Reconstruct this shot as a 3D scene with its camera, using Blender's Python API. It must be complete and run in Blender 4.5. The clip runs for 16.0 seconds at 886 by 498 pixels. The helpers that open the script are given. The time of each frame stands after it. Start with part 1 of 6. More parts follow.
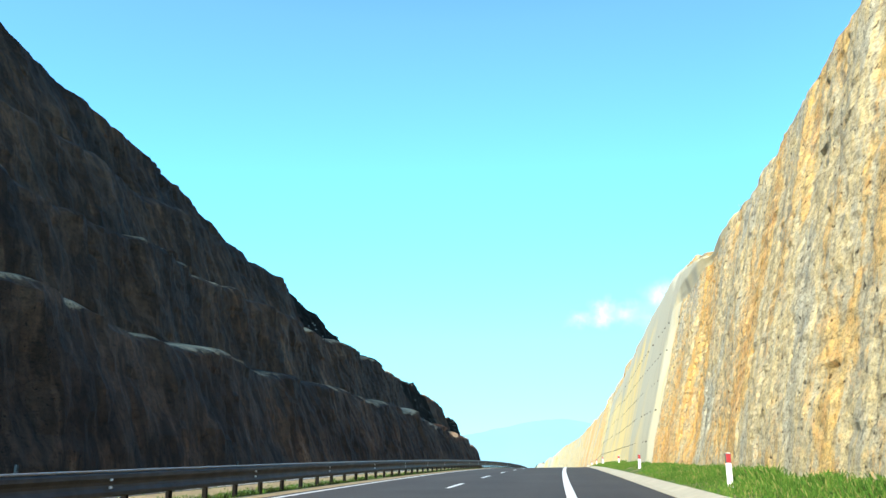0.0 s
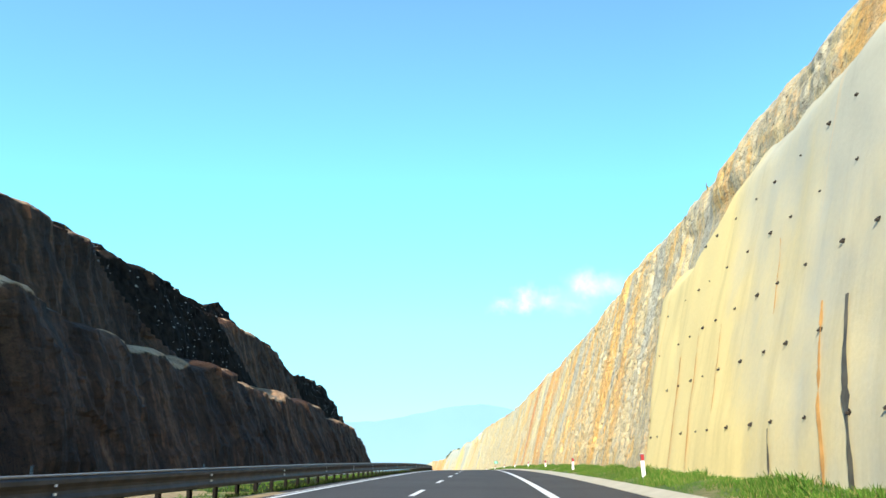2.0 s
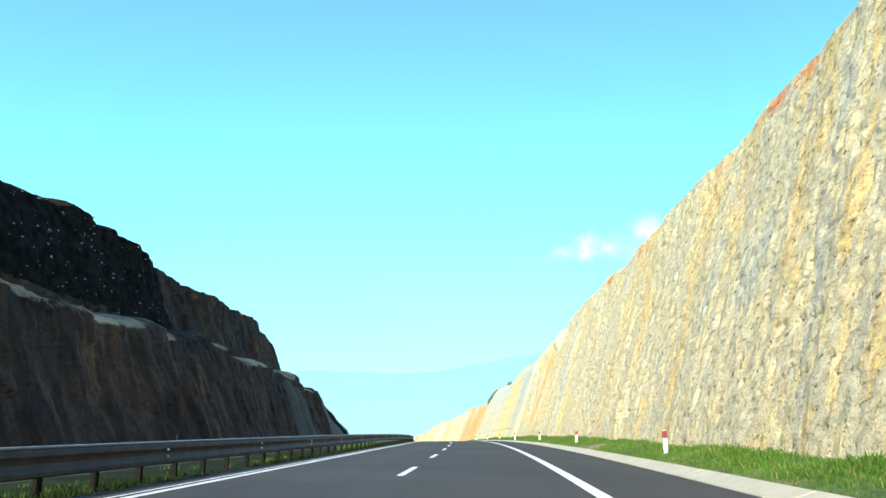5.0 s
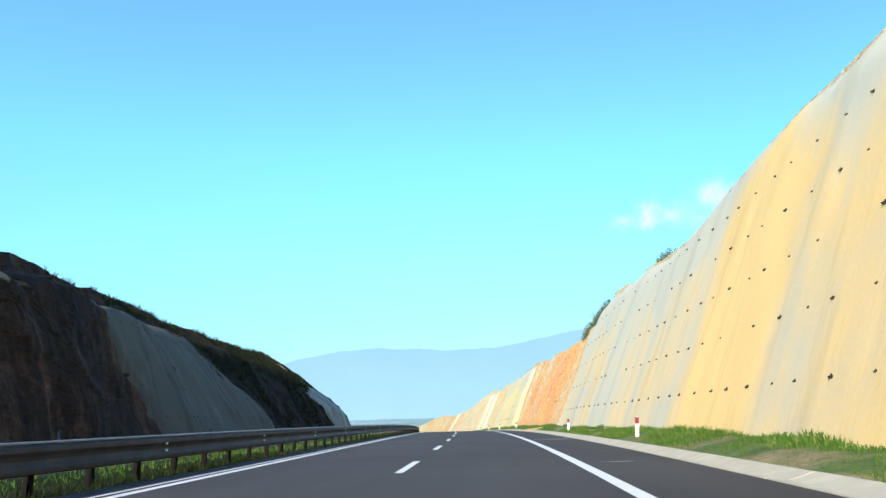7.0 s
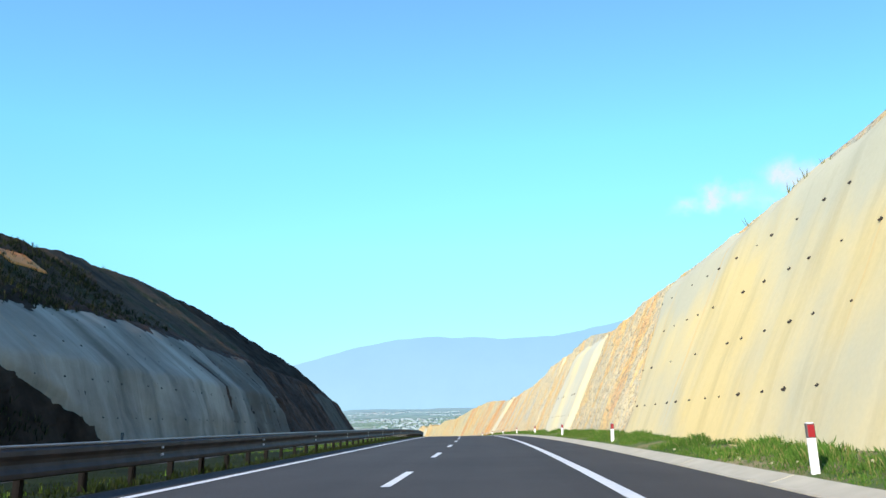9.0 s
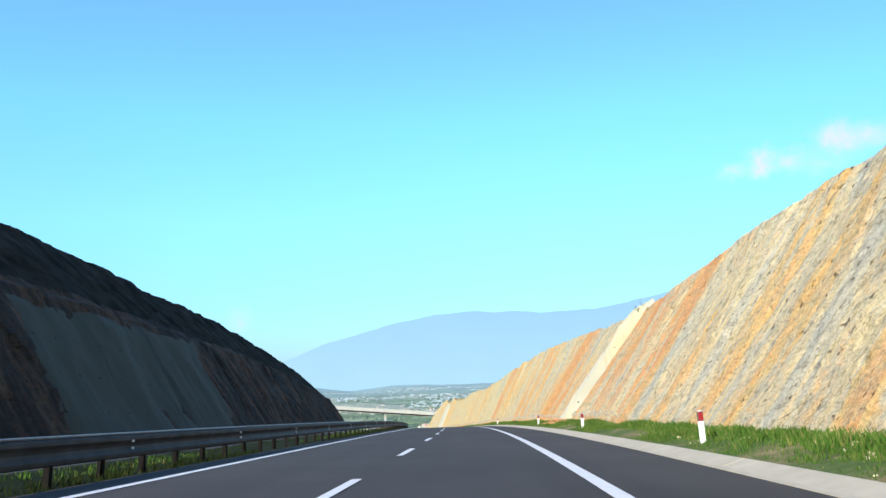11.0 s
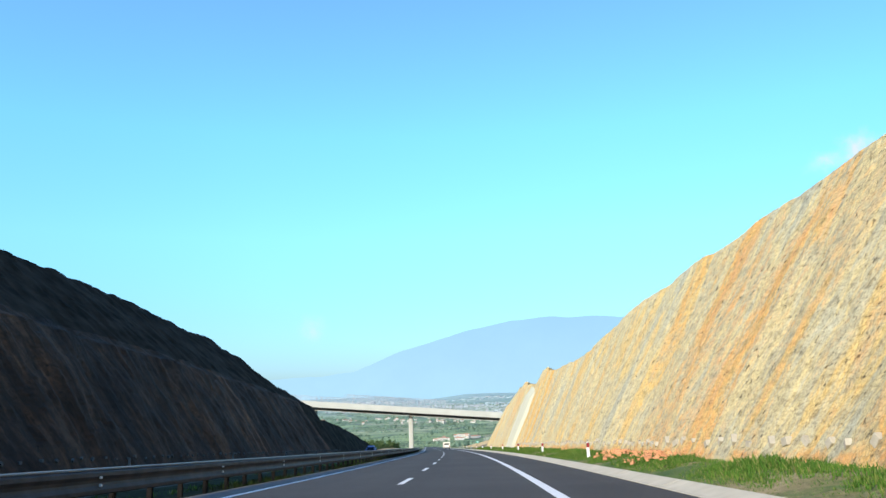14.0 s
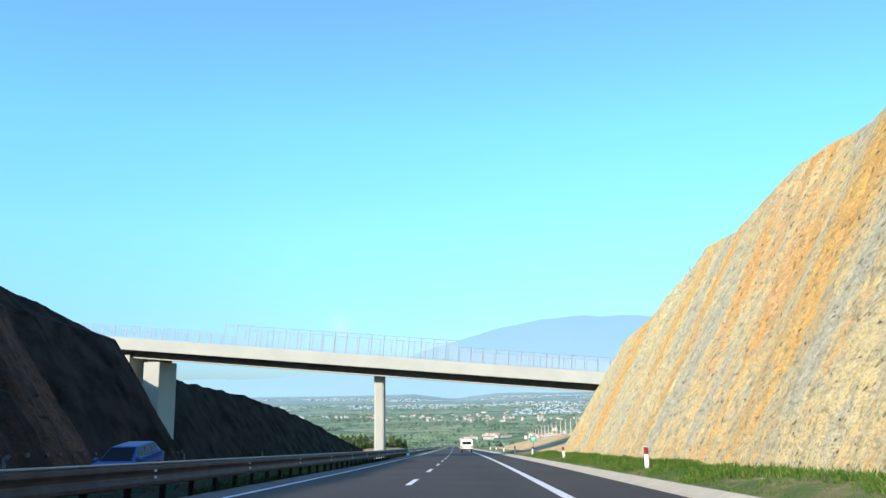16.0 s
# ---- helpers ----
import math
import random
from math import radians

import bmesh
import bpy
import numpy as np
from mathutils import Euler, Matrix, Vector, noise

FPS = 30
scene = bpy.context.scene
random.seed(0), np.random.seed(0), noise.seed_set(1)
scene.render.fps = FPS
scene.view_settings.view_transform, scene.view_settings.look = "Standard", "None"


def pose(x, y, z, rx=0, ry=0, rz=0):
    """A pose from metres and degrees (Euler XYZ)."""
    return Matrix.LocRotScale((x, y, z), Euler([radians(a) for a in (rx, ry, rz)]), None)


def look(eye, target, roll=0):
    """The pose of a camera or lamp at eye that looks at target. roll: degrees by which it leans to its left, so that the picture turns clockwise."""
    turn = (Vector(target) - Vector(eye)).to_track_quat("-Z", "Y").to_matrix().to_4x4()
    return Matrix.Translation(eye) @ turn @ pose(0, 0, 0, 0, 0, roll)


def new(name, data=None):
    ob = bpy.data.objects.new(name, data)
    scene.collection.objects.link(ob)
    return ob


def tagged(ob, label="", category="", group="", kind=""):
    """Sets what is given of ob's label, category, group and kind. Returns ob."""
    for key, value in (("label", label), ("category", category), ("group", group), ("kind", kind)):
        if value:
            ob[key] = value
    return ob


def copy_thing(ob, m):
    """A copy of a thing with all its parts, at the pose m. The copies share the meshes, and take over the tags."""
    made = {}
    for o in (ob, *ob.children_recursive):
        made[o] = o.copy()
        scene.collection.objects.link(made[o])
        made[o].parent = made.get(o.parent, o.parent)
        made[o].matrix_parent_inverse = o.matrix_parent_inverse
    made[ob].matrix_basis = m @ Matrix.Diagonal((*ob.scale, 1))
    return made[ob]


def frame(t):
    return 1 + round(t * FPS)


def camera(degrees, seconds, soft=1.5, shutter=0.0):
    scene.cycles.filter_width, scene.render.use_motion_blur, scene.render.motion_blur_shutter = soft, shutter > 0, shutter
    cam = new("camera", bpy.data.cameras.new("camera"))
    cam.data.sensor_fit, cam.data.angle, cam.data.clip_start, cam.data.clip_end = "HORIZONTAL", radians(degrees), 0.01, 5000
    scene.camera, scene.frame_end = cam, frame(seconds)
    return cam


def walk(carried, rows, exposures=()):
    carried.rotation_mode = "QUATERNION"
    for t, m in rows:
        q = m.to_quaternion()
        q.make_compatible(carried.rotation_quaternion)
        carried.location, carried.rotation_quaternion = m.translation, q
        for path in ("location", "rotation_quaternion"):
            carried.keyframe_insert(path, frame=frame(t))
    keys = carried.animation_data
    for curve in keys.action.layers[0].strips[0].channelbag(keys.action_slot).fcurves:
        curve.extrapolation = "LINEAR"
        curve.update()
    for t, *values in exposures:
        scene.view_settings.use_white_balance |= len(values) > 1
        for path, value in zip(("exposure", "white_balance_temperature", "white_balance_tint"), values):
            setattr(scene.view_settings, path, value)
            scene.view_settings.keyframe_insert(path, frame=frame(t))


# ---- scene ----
# ---------------------------------------------------------------- camera
U = 0.72                      # metres per road unit; stations, offsets and heights below are in road units, fitted to the camera's view
DEG = 61.6
cam = camera(DEG, 16.0)

# centre line of the carriageway: heading (radians, left positive) and grade every 50 units
K_S = [-40 + 50 * i for i in range(24)]
K_HEAD = [-0.0018, -0.0205, -0.0389, -0.0453, -0.0317, -0.0048, 0.0307, 0.0702, 0.1104, 0.1482, 0.1838, 0.2172,
          0.2524, 0.2895, 0.3266, 0.3604, 0.3902, 0.4102, 0.4242, 0.432, 0.435, 0.435, 0.435, 0.435]
K_GRADE = [0.0686, 0.0572, 0.0467, 0.0349, 0.0245, 0.0177, 0.0085, 0.0005, -0.0077, -0.0163, -0.0264, -0.0341,
           -0.044, -0.054, -0.0631, -0.0715, -0.0718, -0.0739, -0.0733, -0.073, -0.073, -0.073, -0.072, -0.072]
_SG = np.arange(-200.0, 9000.0, 2.5)
_HD = np.interp(_SG, K_S, K_HEAD)
_GR = np.interp(_SG, K_S, K_GRADE) * np.clip((1900 - _SG) / 350, 0, 1)
_i0 = int(200 / 2.5)


def _integral(f):
    c = np.concatenate([[0.0], np.cumsum((f[1:] + f[:-1]) / 2 * 2.5)])
    return c - c[_i0]


_RX, _RY, _RZ = (_integral(f) for f in (-np.sin(_HD) * np.cos(_GR), np.cos(_HD) * np.cos(_GR), np.sin(_GR)))


def W(s, lat, h):
    """World places of stations s, offsets lat (right positive) and heights h over the carriageway."""
    s, lat, h = np.broadcast_arrays(np.asarray(s, float), np.asarray(lat, float), np.asarray(h, float))
    a = np.interp(s, _SG, _HD)
    return np.stack([np.interp(s, _SG, _RX) + lat * np.cos(a), np.interp(s, _SG, _RY) + lat * np.sin(a),
                     np.interp(s, _SG, _RZ) + h], -1) * U


def place(s, lat, h, turn=0.0, upright=False, k=1.0):
    """Pose with x across the road to the right, y along it and z up."""
    a, g = float(np.interp(s, _SG, _HD)), 0.0 if upright else float(np.interp(s, _SG, _GR))
    m = Matrix.Translation(Vector(W(s, lat, h).tolist())) @ Matrix.Rotation(a + turn, 4, "Z") @ Matrix.Rotation(g, 4, "X")
    return m @ Matrix.Scale(k, 4) if k != 1.0 else m


# seconds, station, offset, yaw, pitch, roll
PATH = [
    (0.0, 1.5, 3.35, 6.82, 18.61, -0.31), (0.5, 26.5, 2.5, 5.21, 17.6, 0.37), (1.0, 52.1, 2.09, 2.77, 16.97, 0.54),
    (1.5, 77.4, 2.11, 1.45, 17.02, -0.6), (2.0, 103.7, 2.15, 0.79, 17.5, -0.55), (2.5, 129.5, 1.91, 3.33, 15.56, 1.51),
    (3.0, 155.4, 1.77, 2.64, 15.08, 0.3), (3.5, 181.2, 1.8, 2.48, 15.17, 0.4), (4.0, 207.3, 2.02, 3.38, 14.63, 0.07),
    (4.83, 249.6, 2.04, 5.1, 14.05, -0.3), (5.67, 291.9, 2.05, 6.9, 13.46, -0.8),
    (6.5, 334.2, 2.05, 8.67, 12.87, -1.16), (7.0, 359.5, 1.85, 9.99, 12.25, -1.26), (7.5, 384.8, 1.81, 11.03, 12.15, -0.97),
    (8.0, 409.5, 1.92, 11.52, 11.65, -0.88), (8.5, 435.0, 1.99, 13.09, 11.7, -1.12), (9.0, 460.6, 1.86, 14.42, 11.55, -1.01),
    (9.83, 502.7, 1.95, 15.75, 10.9, -1.2), (10.67, 544.9, 2.05, 17.1, 10.15, -1.4),
    (11.5, 587.0, 2.15, 18.39, 9.47, -1.49), (12.0, 612.9, 2.11, 20.14, 10.04, -1.14), (12.5, 638.6, 2.13, 20.8, 9.96, -1.33),
    (13.0, 663.7, 2.14, 21.58, 10.15, -1.26), (13.5, 688.5, 2.2, 22.43, 10.22, -1.8), (14.0, 713.7, 2.17, 23.13, 10.65, -1.91),
    (14.5, 738.8, 2.09, 24.18, 10.57, -1.92), (15.0, 763.6, 2.11, 24.75, 10.57, -1.99), (15.5, 787.8, 1.85, 25.68, 10.49, -1.21),
    (16.0, 812.5, 1.79, 25.51, 10.66, -0.98),
]
EYE = 1.054


def seat(s, lat, yaw, pitch, roll):
    e = Vector(W(s, lat, EYE).tolist())
    y, p = radians(yaw), radians(pitch)
    ahead = Vector((-math.sin(y) * math.cos(p), math.cos(y) * math.cos(p), math.sin(p)))
    return look(e, e + ahead, roll)


EXPOSURE = [(0.0, 1.18, 6400, 6), (1.0, 1.18, 6700, 7), (1.5, 1.18, 6850, 8), (2.0, 1.06, 6700, 10), (2.5, 0.98, 6450, 12), (3.0, 1.06, 6500, 8), (3.5, 1.10, 6500, 6), (6.5, 0.90, 6500, 6), (7.0, 0.75, 6400, 15), (8.0, 0.67, 6400, 18), (16.0, 0.67, 6400, 18)]
walk(cam, [(t, seat(*row)) for t, *row in PATH], EXPOSURE)

# ---------------------------------------------------------------- light
SUN = Vector((-0.63, -2.0, 0.87)).normalized()
sky_world = bpy.data.worlds.new("sky")
scene.world = sky_world
sky_world.use_nodes = True
_nt = sky_world.node_tree
_bg = _nt.nodes["Background"]
_sk = _nt.nodes.new("ShaderNodeTexSky")
_sk.sky_type, _sk.sun_disc = "NISHITA", False
_sk.sun_elevation, _sk.sun_rotation = math.asin(SUN.z), math.atan2(SUN.x, SUN.y)
_sk.altitude, _sk.air_density, _sk.dust_density, _sk.ozone_density = 300, 1.0, 0.6, 1.0
_tc, _sp, _rp, _mu = (_nt.nodes.new(k) for k in ("ShaderNodeTexCoord", "ShaderNodeSeparateXYZ", "ShaderNodeValToRGB", "ShaderNodeVectorMath"))
_nt.links.new(_tc.outputs["Generated"], _sp.inputs[0])
_nt.links.new(_sp.outputs[2], _rp.inputs[0])
SKY_TINT = [(0.0, (0.15, 0.25, 0.41)), (0.045, (0.172, 0.295, 0.433)), (0.10, (0.21, 0.37, 0.455)), (0.20, (0.285, 0.55, 0.56)), (0.33, (0.325, 0.68, 0.735)), (0.58, (0.41, 0.665, 0.88)), (1.0, (0.24, 0.40, 0.56))]
while len(_rp.color_ramp.elements) < len(SKY_TINT):
    _rp.color_ramp.elements.new(0.5)
for _e, (_p, _c) in zip(_rp.color_ramp.elements, SKY_TINT):
    _e.position, _e.color = _p, (*_c, 1)
_mu.operation = "MULTIPLY"
_nt.links.new(_sk.outputs[0], _mu.inputs[0])
_nt.links.new(_rp.outputs[0], _mu.inputs[1])
_rx, _mx = _nt.nodes.new("ShaderNodeMapRange"), _nt.nodes.new("ShaderNodeVectorMath")
_rx.inputs[1].default_value, _rx.inputs[2].default_value, _rx.inputs[3].default_value, _rx.inputs[4].default_value = -0.6, 0.25, 1.09, 0.86
_nt.links.new(_sp.outputs[0], _rx.inputs[0])
_mx.operation = "SCALE"
_nt.links.new(_mu.outputs[0], _mx.inputs[0])
_nt.links.new(_rx.outputs[0], _mx.inputs["Scale"])
_nt.links.new(_mx.outputs[0], _bg.inputs[0])
_bg.inputs[1].default_value = 0.272
sun = new("sun", bpy.data.lights.new("sun", "SUN"))
sun.data.energy, sun.data.angle, sun.data.color = 4.5, radians(0.53), (1.0, 0.91, 0.74)
sun.matrix_world = look((0, 0, 300), Vector((0, 0, 300)) - SUN)

# ---------------------------------------------------------------- materials


class Mat:
    """A small builder of node materials."""

    def __init__(self, name, rough=0.9, metal=0.0):
        self.m = bpy.data.materials.new(name)
        self.m.use_nodes = True
        self.t = self.m.node_tree
        self.b = self.t.nodes["Principled BSDF"]
        self.b.inputs["Roughness"].default_value, self.b.inputs["Metallic"].default_value = rough, metal
        self.b.inputs["Specular IOR Level"].default_value = 0.25

    def put(self, socket, value):
        if isinstance(value, bpy.types.NodeSocket):
            self.t.links.new(value, socket)
        elif isinstance(value, (tuple, list)) and len(value) == 3 and socket.type == "RGBA":
            socket.default_value = (*value, 1)
        else:
            socket.default_value = value

    def node(self, kind, **inputs):
        n = self.t.nodes.new(kind)
        for k, v in inputs.items():
            self.put(n.inputs[k.replace("_", " ")], v)
        return n

    def coords(self, kind="Object", scale=(1, 1, 1)):
        c = self.t.nodes.new("ShaderNodeTexCoord")
        return self.node("ShaderNodeMapping", Vector=c.outputs[kind], Scale=scale).outputs[0]

    def noise(self, vec, scale, detail=4.0, rough=0.55):
        return self.node("ShaderNodeTexNoise", Vector=vec, Scale=scale, Detail=detail, Roughness=rough).outputs[0]

    def cells(self, vec, scale, feature="F1", out=0):
        n = self.node("ShaderNodeTexVoronoi", Vector=vec, Scale=scale)
        n.feature = feature
        return n.outputs[out]

    def ramp(self, fac, stops):
        n = self.node("ShaderNodeValToRGB", Fac=fac)
        e = n.color_ramp.elements
        while len(e) < len(stops):
            e.new(0.5)
        for el, (p, c) in zip(e, stops):
            el.position, el.color = p, (*c, 1) if isinstance(c, tuple) else (c, c, c, 1)
        return n.outputs[0]

    def mix(self, fac, a, b, how="MIX"):
        n = self.t.nodes.new("ShaderNodeMix")
        n.data_type, n.blend_type = "RGBA", how
        self.put(n.inputs[0], fac)
        self.put(n.inputs[6], a)
        self.put(n.inputs[7], b)
        return n.outputs[2]

    def math(self, op, a, b=0.0):
        n = self.t.nodes.new("ShaderNodeMath")
        n.operation = op
        self.put(n.inputs[0], a)
        self.put(n.inputs[1], b)
        return n.outputs[0]

    def attr(self, name):
        n = self.t.nodes.new("ShaderNodeAttribute")
        n.attribute_name = name
        return n.outputs["Fac"]

    def bump(self, height, strength=0.5, far=0.05):
        n = self.node("ShaderNodeBump", Height=height, Strength=strength, Distance=far)
        self.t.links.new(n.outputs[0], self.b.inputs["Normal"])

    def colour(self, c):
        self.put(self.b.inputs["Base Color"], c)
        return self.m


def plain(name, colour, rough=0.7, metal=0.0, spread=0.15, scale=3.0, gloss=0.25):
    """One paint with a little grain and soiling."""
    m = Mat(name, rough, metal)
    m.b.inputs["Specular IOR Level"].default_value = gloss
    v = m.coords()
    n = m.noise(v, scale, 5)
    dark = tuple(c * (1 - spread) for c in colour)
    light = tuple(min(1.0, c * (1 + spread)) for c in colour)
    m.bump(m.noise(v, scale * 8), 0.15, 0.01)
    return m.colour(m.ramp(n, [(0.3, dark), (0.7, light)]))


def rock_material(name, cool, warmer, shade, chip=(5.5, 0.12), patchy=0.0):
    """Steeply bedded rock: upright bands of grey, cream, tan and rust, broken small."""
    m = Mat(name, 0.93)
    uv = m.coords("UV")
    warp = m.noise(uv, 0.35, 4, 0.6)
    wide = m.noise(m.coords("UV", (0.42, 0.075, 1)), 1.0, 5, 0.6)
    band = m.noise(m.coords("UV", (1.15, 0.33, 1)), 1.0, 7, 0.68)
    thin = m.noise(m.coords("UV", (6.5, 1.1, 1)), 1.0, 5, 0.72)
    flat = m.noise(m.coords("UV", (2.2, 9.0, 1)), 1.0, 4, 0.7)
    grain = m.noise(uv, 3.4, 8, 0.72)
    fine = m.noise(uv, 19.0, 6, 0.78)
    pit = m.noise(m.coords("UV", (1.0, 1.25, 1)), 5.0, 5, 0.62)
    red = m.attr("red")
    f = m.math("ADD", m.math("MULTIPLY", wide, 0.74), m.math("MULTIPLY", band, 0.30))
    f = m.math("ADD", f, m.math("MULTIPLY", m.math("SUBTRACT", warp, 0.7), 0.18))
    base = m.ramp(f, cool)
    rust = m.ramp(m.math("ADD", m.math("MULTIPLY", band, 0.6), m.math("MULTIPLY", grain, 0.4)), warmer)
    mask = m.math("ADD", m.math("MULTIPLY", m.math("SUBTRACT", band, 0.5), 1.3), red)
    mask = m.math("ADD", mask, m.math("MULTIPLY", m.math("SUBTRACT", grain, 0.5), 1.8))
    mask = m.math("ADD", mask, m.math("MULTIPLY", m.math("SUBTRACT", wide, 0.5), 2.2))
    rust = m.mix(m.math("MULTIPLY", m.attr("coral"), m.ramp(warp, [(0.35, 0.4), (0.55, 1.0)])), rust, (0.62, 0.25, 0.14))
    c = m.mix(m.ramp(mask, [(0.45, 0.0), (0.85, 0.9)]), base, rust)
    chips = m.node("ShaderNodeTexVoronoi", Vector=m.coords("UV", (1.7, 0.6, 1)), Scale=chip[0])
    tone = m.node("ShaderNodeSeparateColor", Color=chips.outputs[1]).outputs[0]
    c = m.mix(chip[1], c, m.ramp(tone, [(0.0, (0.70, 0.68, 0.66)), (0.5, (1.0, 0.98, 0.93)), (1.0, (1.22, 1.2, 1.14))]), "MULTIPLY")
    seam = m.node("ShaderNodeTexVoronoi", Vector=m.coords("UV", (0.8, 2.2, 1)), Scale=3.1)
    seam.feature = "DISTANCE_TO_EDGE"
    crack = m.math("ADD", seam.outputs[0], m.math("MULTIPLY", m.math("SUBTRACT", grain, 0.5), 0.35))
    c = m.mix(0.3, c, m.ramp(crack, [(0.0, (0.28, 0.25, 0.22)), (0.04, (1.0, 1.0, 1.0))]), "MULTIPLY")
    c = m.mix(0.2, c, m.ramp(thin, [(0.34, (0.66, 0.64, 0.62)), (0.62, (1.08, 1.06, 1.03))]), "MULTIPLY")
    c = m.mix(0.5, c, m.ramp(flat, [(0.34, (0.70, 0.68, 0.66)), (0.58, (1.05, 1.05, 1.05))]), "MULTIPLY")
    c = m.mix(0.75, c, m.ramp(grain, [(0.34, (0.50, 0.47, 0.44)), (0.47, (0.97, 0.96, 0.94)), (0.66, (1.2, 1.18, 1.12))]), "MULTIPLY")
    # broad tone patches stand in for light and shade on the facets
    if patchy:
        big = m.noise(m.coords("UV", (0.16, 0.11, 1)), 1.0, 6, 0.62)
        c = m.mix(patchy, c, m.ramp(big, [(0.36, (0.42, 0.42, 0.42)), (0.5, (0.95, 0.95, 0.95)), (0.62, (1.6, 1.55, 1.5))]), "MULTIPLY")
    c = m.mix(m.attr("olive"), c, (0.89, 0.89, 0.80), "MULTIPLY")
    c = m.mix(0.9, c, m.ramp(fine, [(0.36, (0.48, 0.45, 0.42)), (0.5, (1.0, 1.0, 1.0)), (0.66, (1.22, 1.2, 1.15))]), "MULTIPLY")
    # specks and pits darken the colour as the shade inside small hollows
    speck = m.noise(m.coords("UV", (1.0, 1.5, 1)), 11.0, 3, 0.6)
    c = m.mix(0.6, c, m.ramp(speck, [(0.29, (0.25, 0.22, 0.2)), (0.37, (1.0, 1.0, 1.0))]), "MULTIPLY")
    c = m.mix(0.85, c, m.ramp(pit, [(0.34, (0.16, 0.14, 0.12)), (0.40, (1.0, 1.0, 1.0))]), "MULTIPLY")
    c = m.mix(1.0, c, shade, "MULTIPLY")
    h = m.math("ADD", m.math("MULTIPLY", grain, 1.0), m.math("MULTIPLY", fine, 0.3))
    h = m.math("ADD", h, m.math("ADD", m.math("MULTIPLY", thin, 0.2), m.math("MULTIPLY", flat, 0.4)))
    h = m.math("ADD", h, m.math("MULTIPLY", m.ramp(pit, [(0.28, 0.0), (0.42, 1.0)]), 0.5))
    h = m.math("ADD", h, m.math("MULTIPLY", tone, 0.1))
    m.bump(h, 0.75, 0.075)
    return m.colour(c)


def shotcrete_material(name, pale, stain, soil=0.5):
    m = Mat(name, 0.9)
    uv = m.coords("UV")
    streak = m.noise(m.coords("UV", (0.24, 0.03, 1)), 1.0, 6, 0.6)
    blot = m.noise(uv, 0.2, 6, 0.6)
    fine = m.noise(uv, 9.0, 5, 0.7)
    och = m.attr("ochre")
    f = m.math("ADD", m.math("MULTIPLY", m.math("SUBTRACT", streak, 0.5), 1.5), och)
    f = m.ramp(m.math("ADD", f, m.math("MULTIPLY", m.math("SUBTRACT", blot, 0.5), 1.5)), [(0.2, 0.0), (0.85, 1.0)])
    c = m.mix(f, pale, stain)
    dirt = m.noise(m.coords("UV", (0.8, 0.10, 1)), 1.0, 6, 0.65)
    run = m.noise(m.coords("UV", (2.6, 0.05, 1)), 1.0, 3, 0.5)
    c = m.mix(m.math("MULTIPLY", m.ramp(run, [(0.66, 0.0), (0.74, 1.0)]), 0.55), c, tuple(x * y for x, y in zip(stain, (1.0, 0.78, 0.6))))
    c = m.mix(soil, c, m.ramp(dirt, [(0.30, (0.62, 0.61, 0.58)), (0.50, (1.0, 1.0, 1.0))]), "MULTIPLY")
    c = m.mix(0.25, c, m.ramp(fine, [(0.3, (0.75, 0.75, 0.75)), (0.7, (1.05, 1.05, 1.05))]), "MULTIPLY")
    m.bump(m.math("ADD", m.math("MULTIPLY", blot, 1.2), m.math("MULTIPLY", fine, 0.12)), 0.5, 0.10)
    return m.colour(c)


def earth_material():
    m = Mat("earth", 0.95)
    m.b.inputs["Specular IOR Level"].default_value = 0.05
    v = m.coords()
    n, f = m.noise(v, 0.16, 6, 0.65), m.noise(v, 2.2, 6, 0.7)
    c = m.ramp(n, [(0.35, (0.06, 0.045, 0.032)), (0.5, (0.12, 0.085, 0.058)), (0.62, (0.055, 0.06, 0.03)), (0.72, (0.15, 0.105, 0.07))])
    c = m.mix(0.6, c, m.ramp(f, [(0.3, (0.4, 0.4, 0.4)), (0.65, (1.1, 1.1, 1.1))]), "MULTIPLY")
    m.bump(f, 0.9, 0.3)
    return m.colour(c)


def asphalt_material():
    m = Mat("asphalt", 0.85)
    m.b.inputs["Specular IOR Level"].default_value = 0.22
    uv = m.coords("UV")
    lane = m.noise(m.coords("UV", (0.9, 0.01, 1)), 1.0, 3)
    blot, fine = m.noise(uv, 0.25, 5), m.noise(uv, 60.0, 3, 0.7)
    c = m.ramp(blot, [(0.35, (0.052, 0.047, 0.043)), (0.65, (0.067, 0.061, 0.055))])
    c = m.mix(0.5, c, m.ramp(lane, [(0.35, (0.8, 0.8, 0.8)), (0.65, (1.15, 1.15, 1.15))]), "MULTIPLY")
    c = m.mix(0.5, c, m.ramp(fine, [(0.3, (0.6, 0.6, 0.6)), (0.7, (1.35, 1.35, 1.35))]), "MULTIPLY")
    m.bump(fine, 0.4, 0.006)
    return m.colour(c)


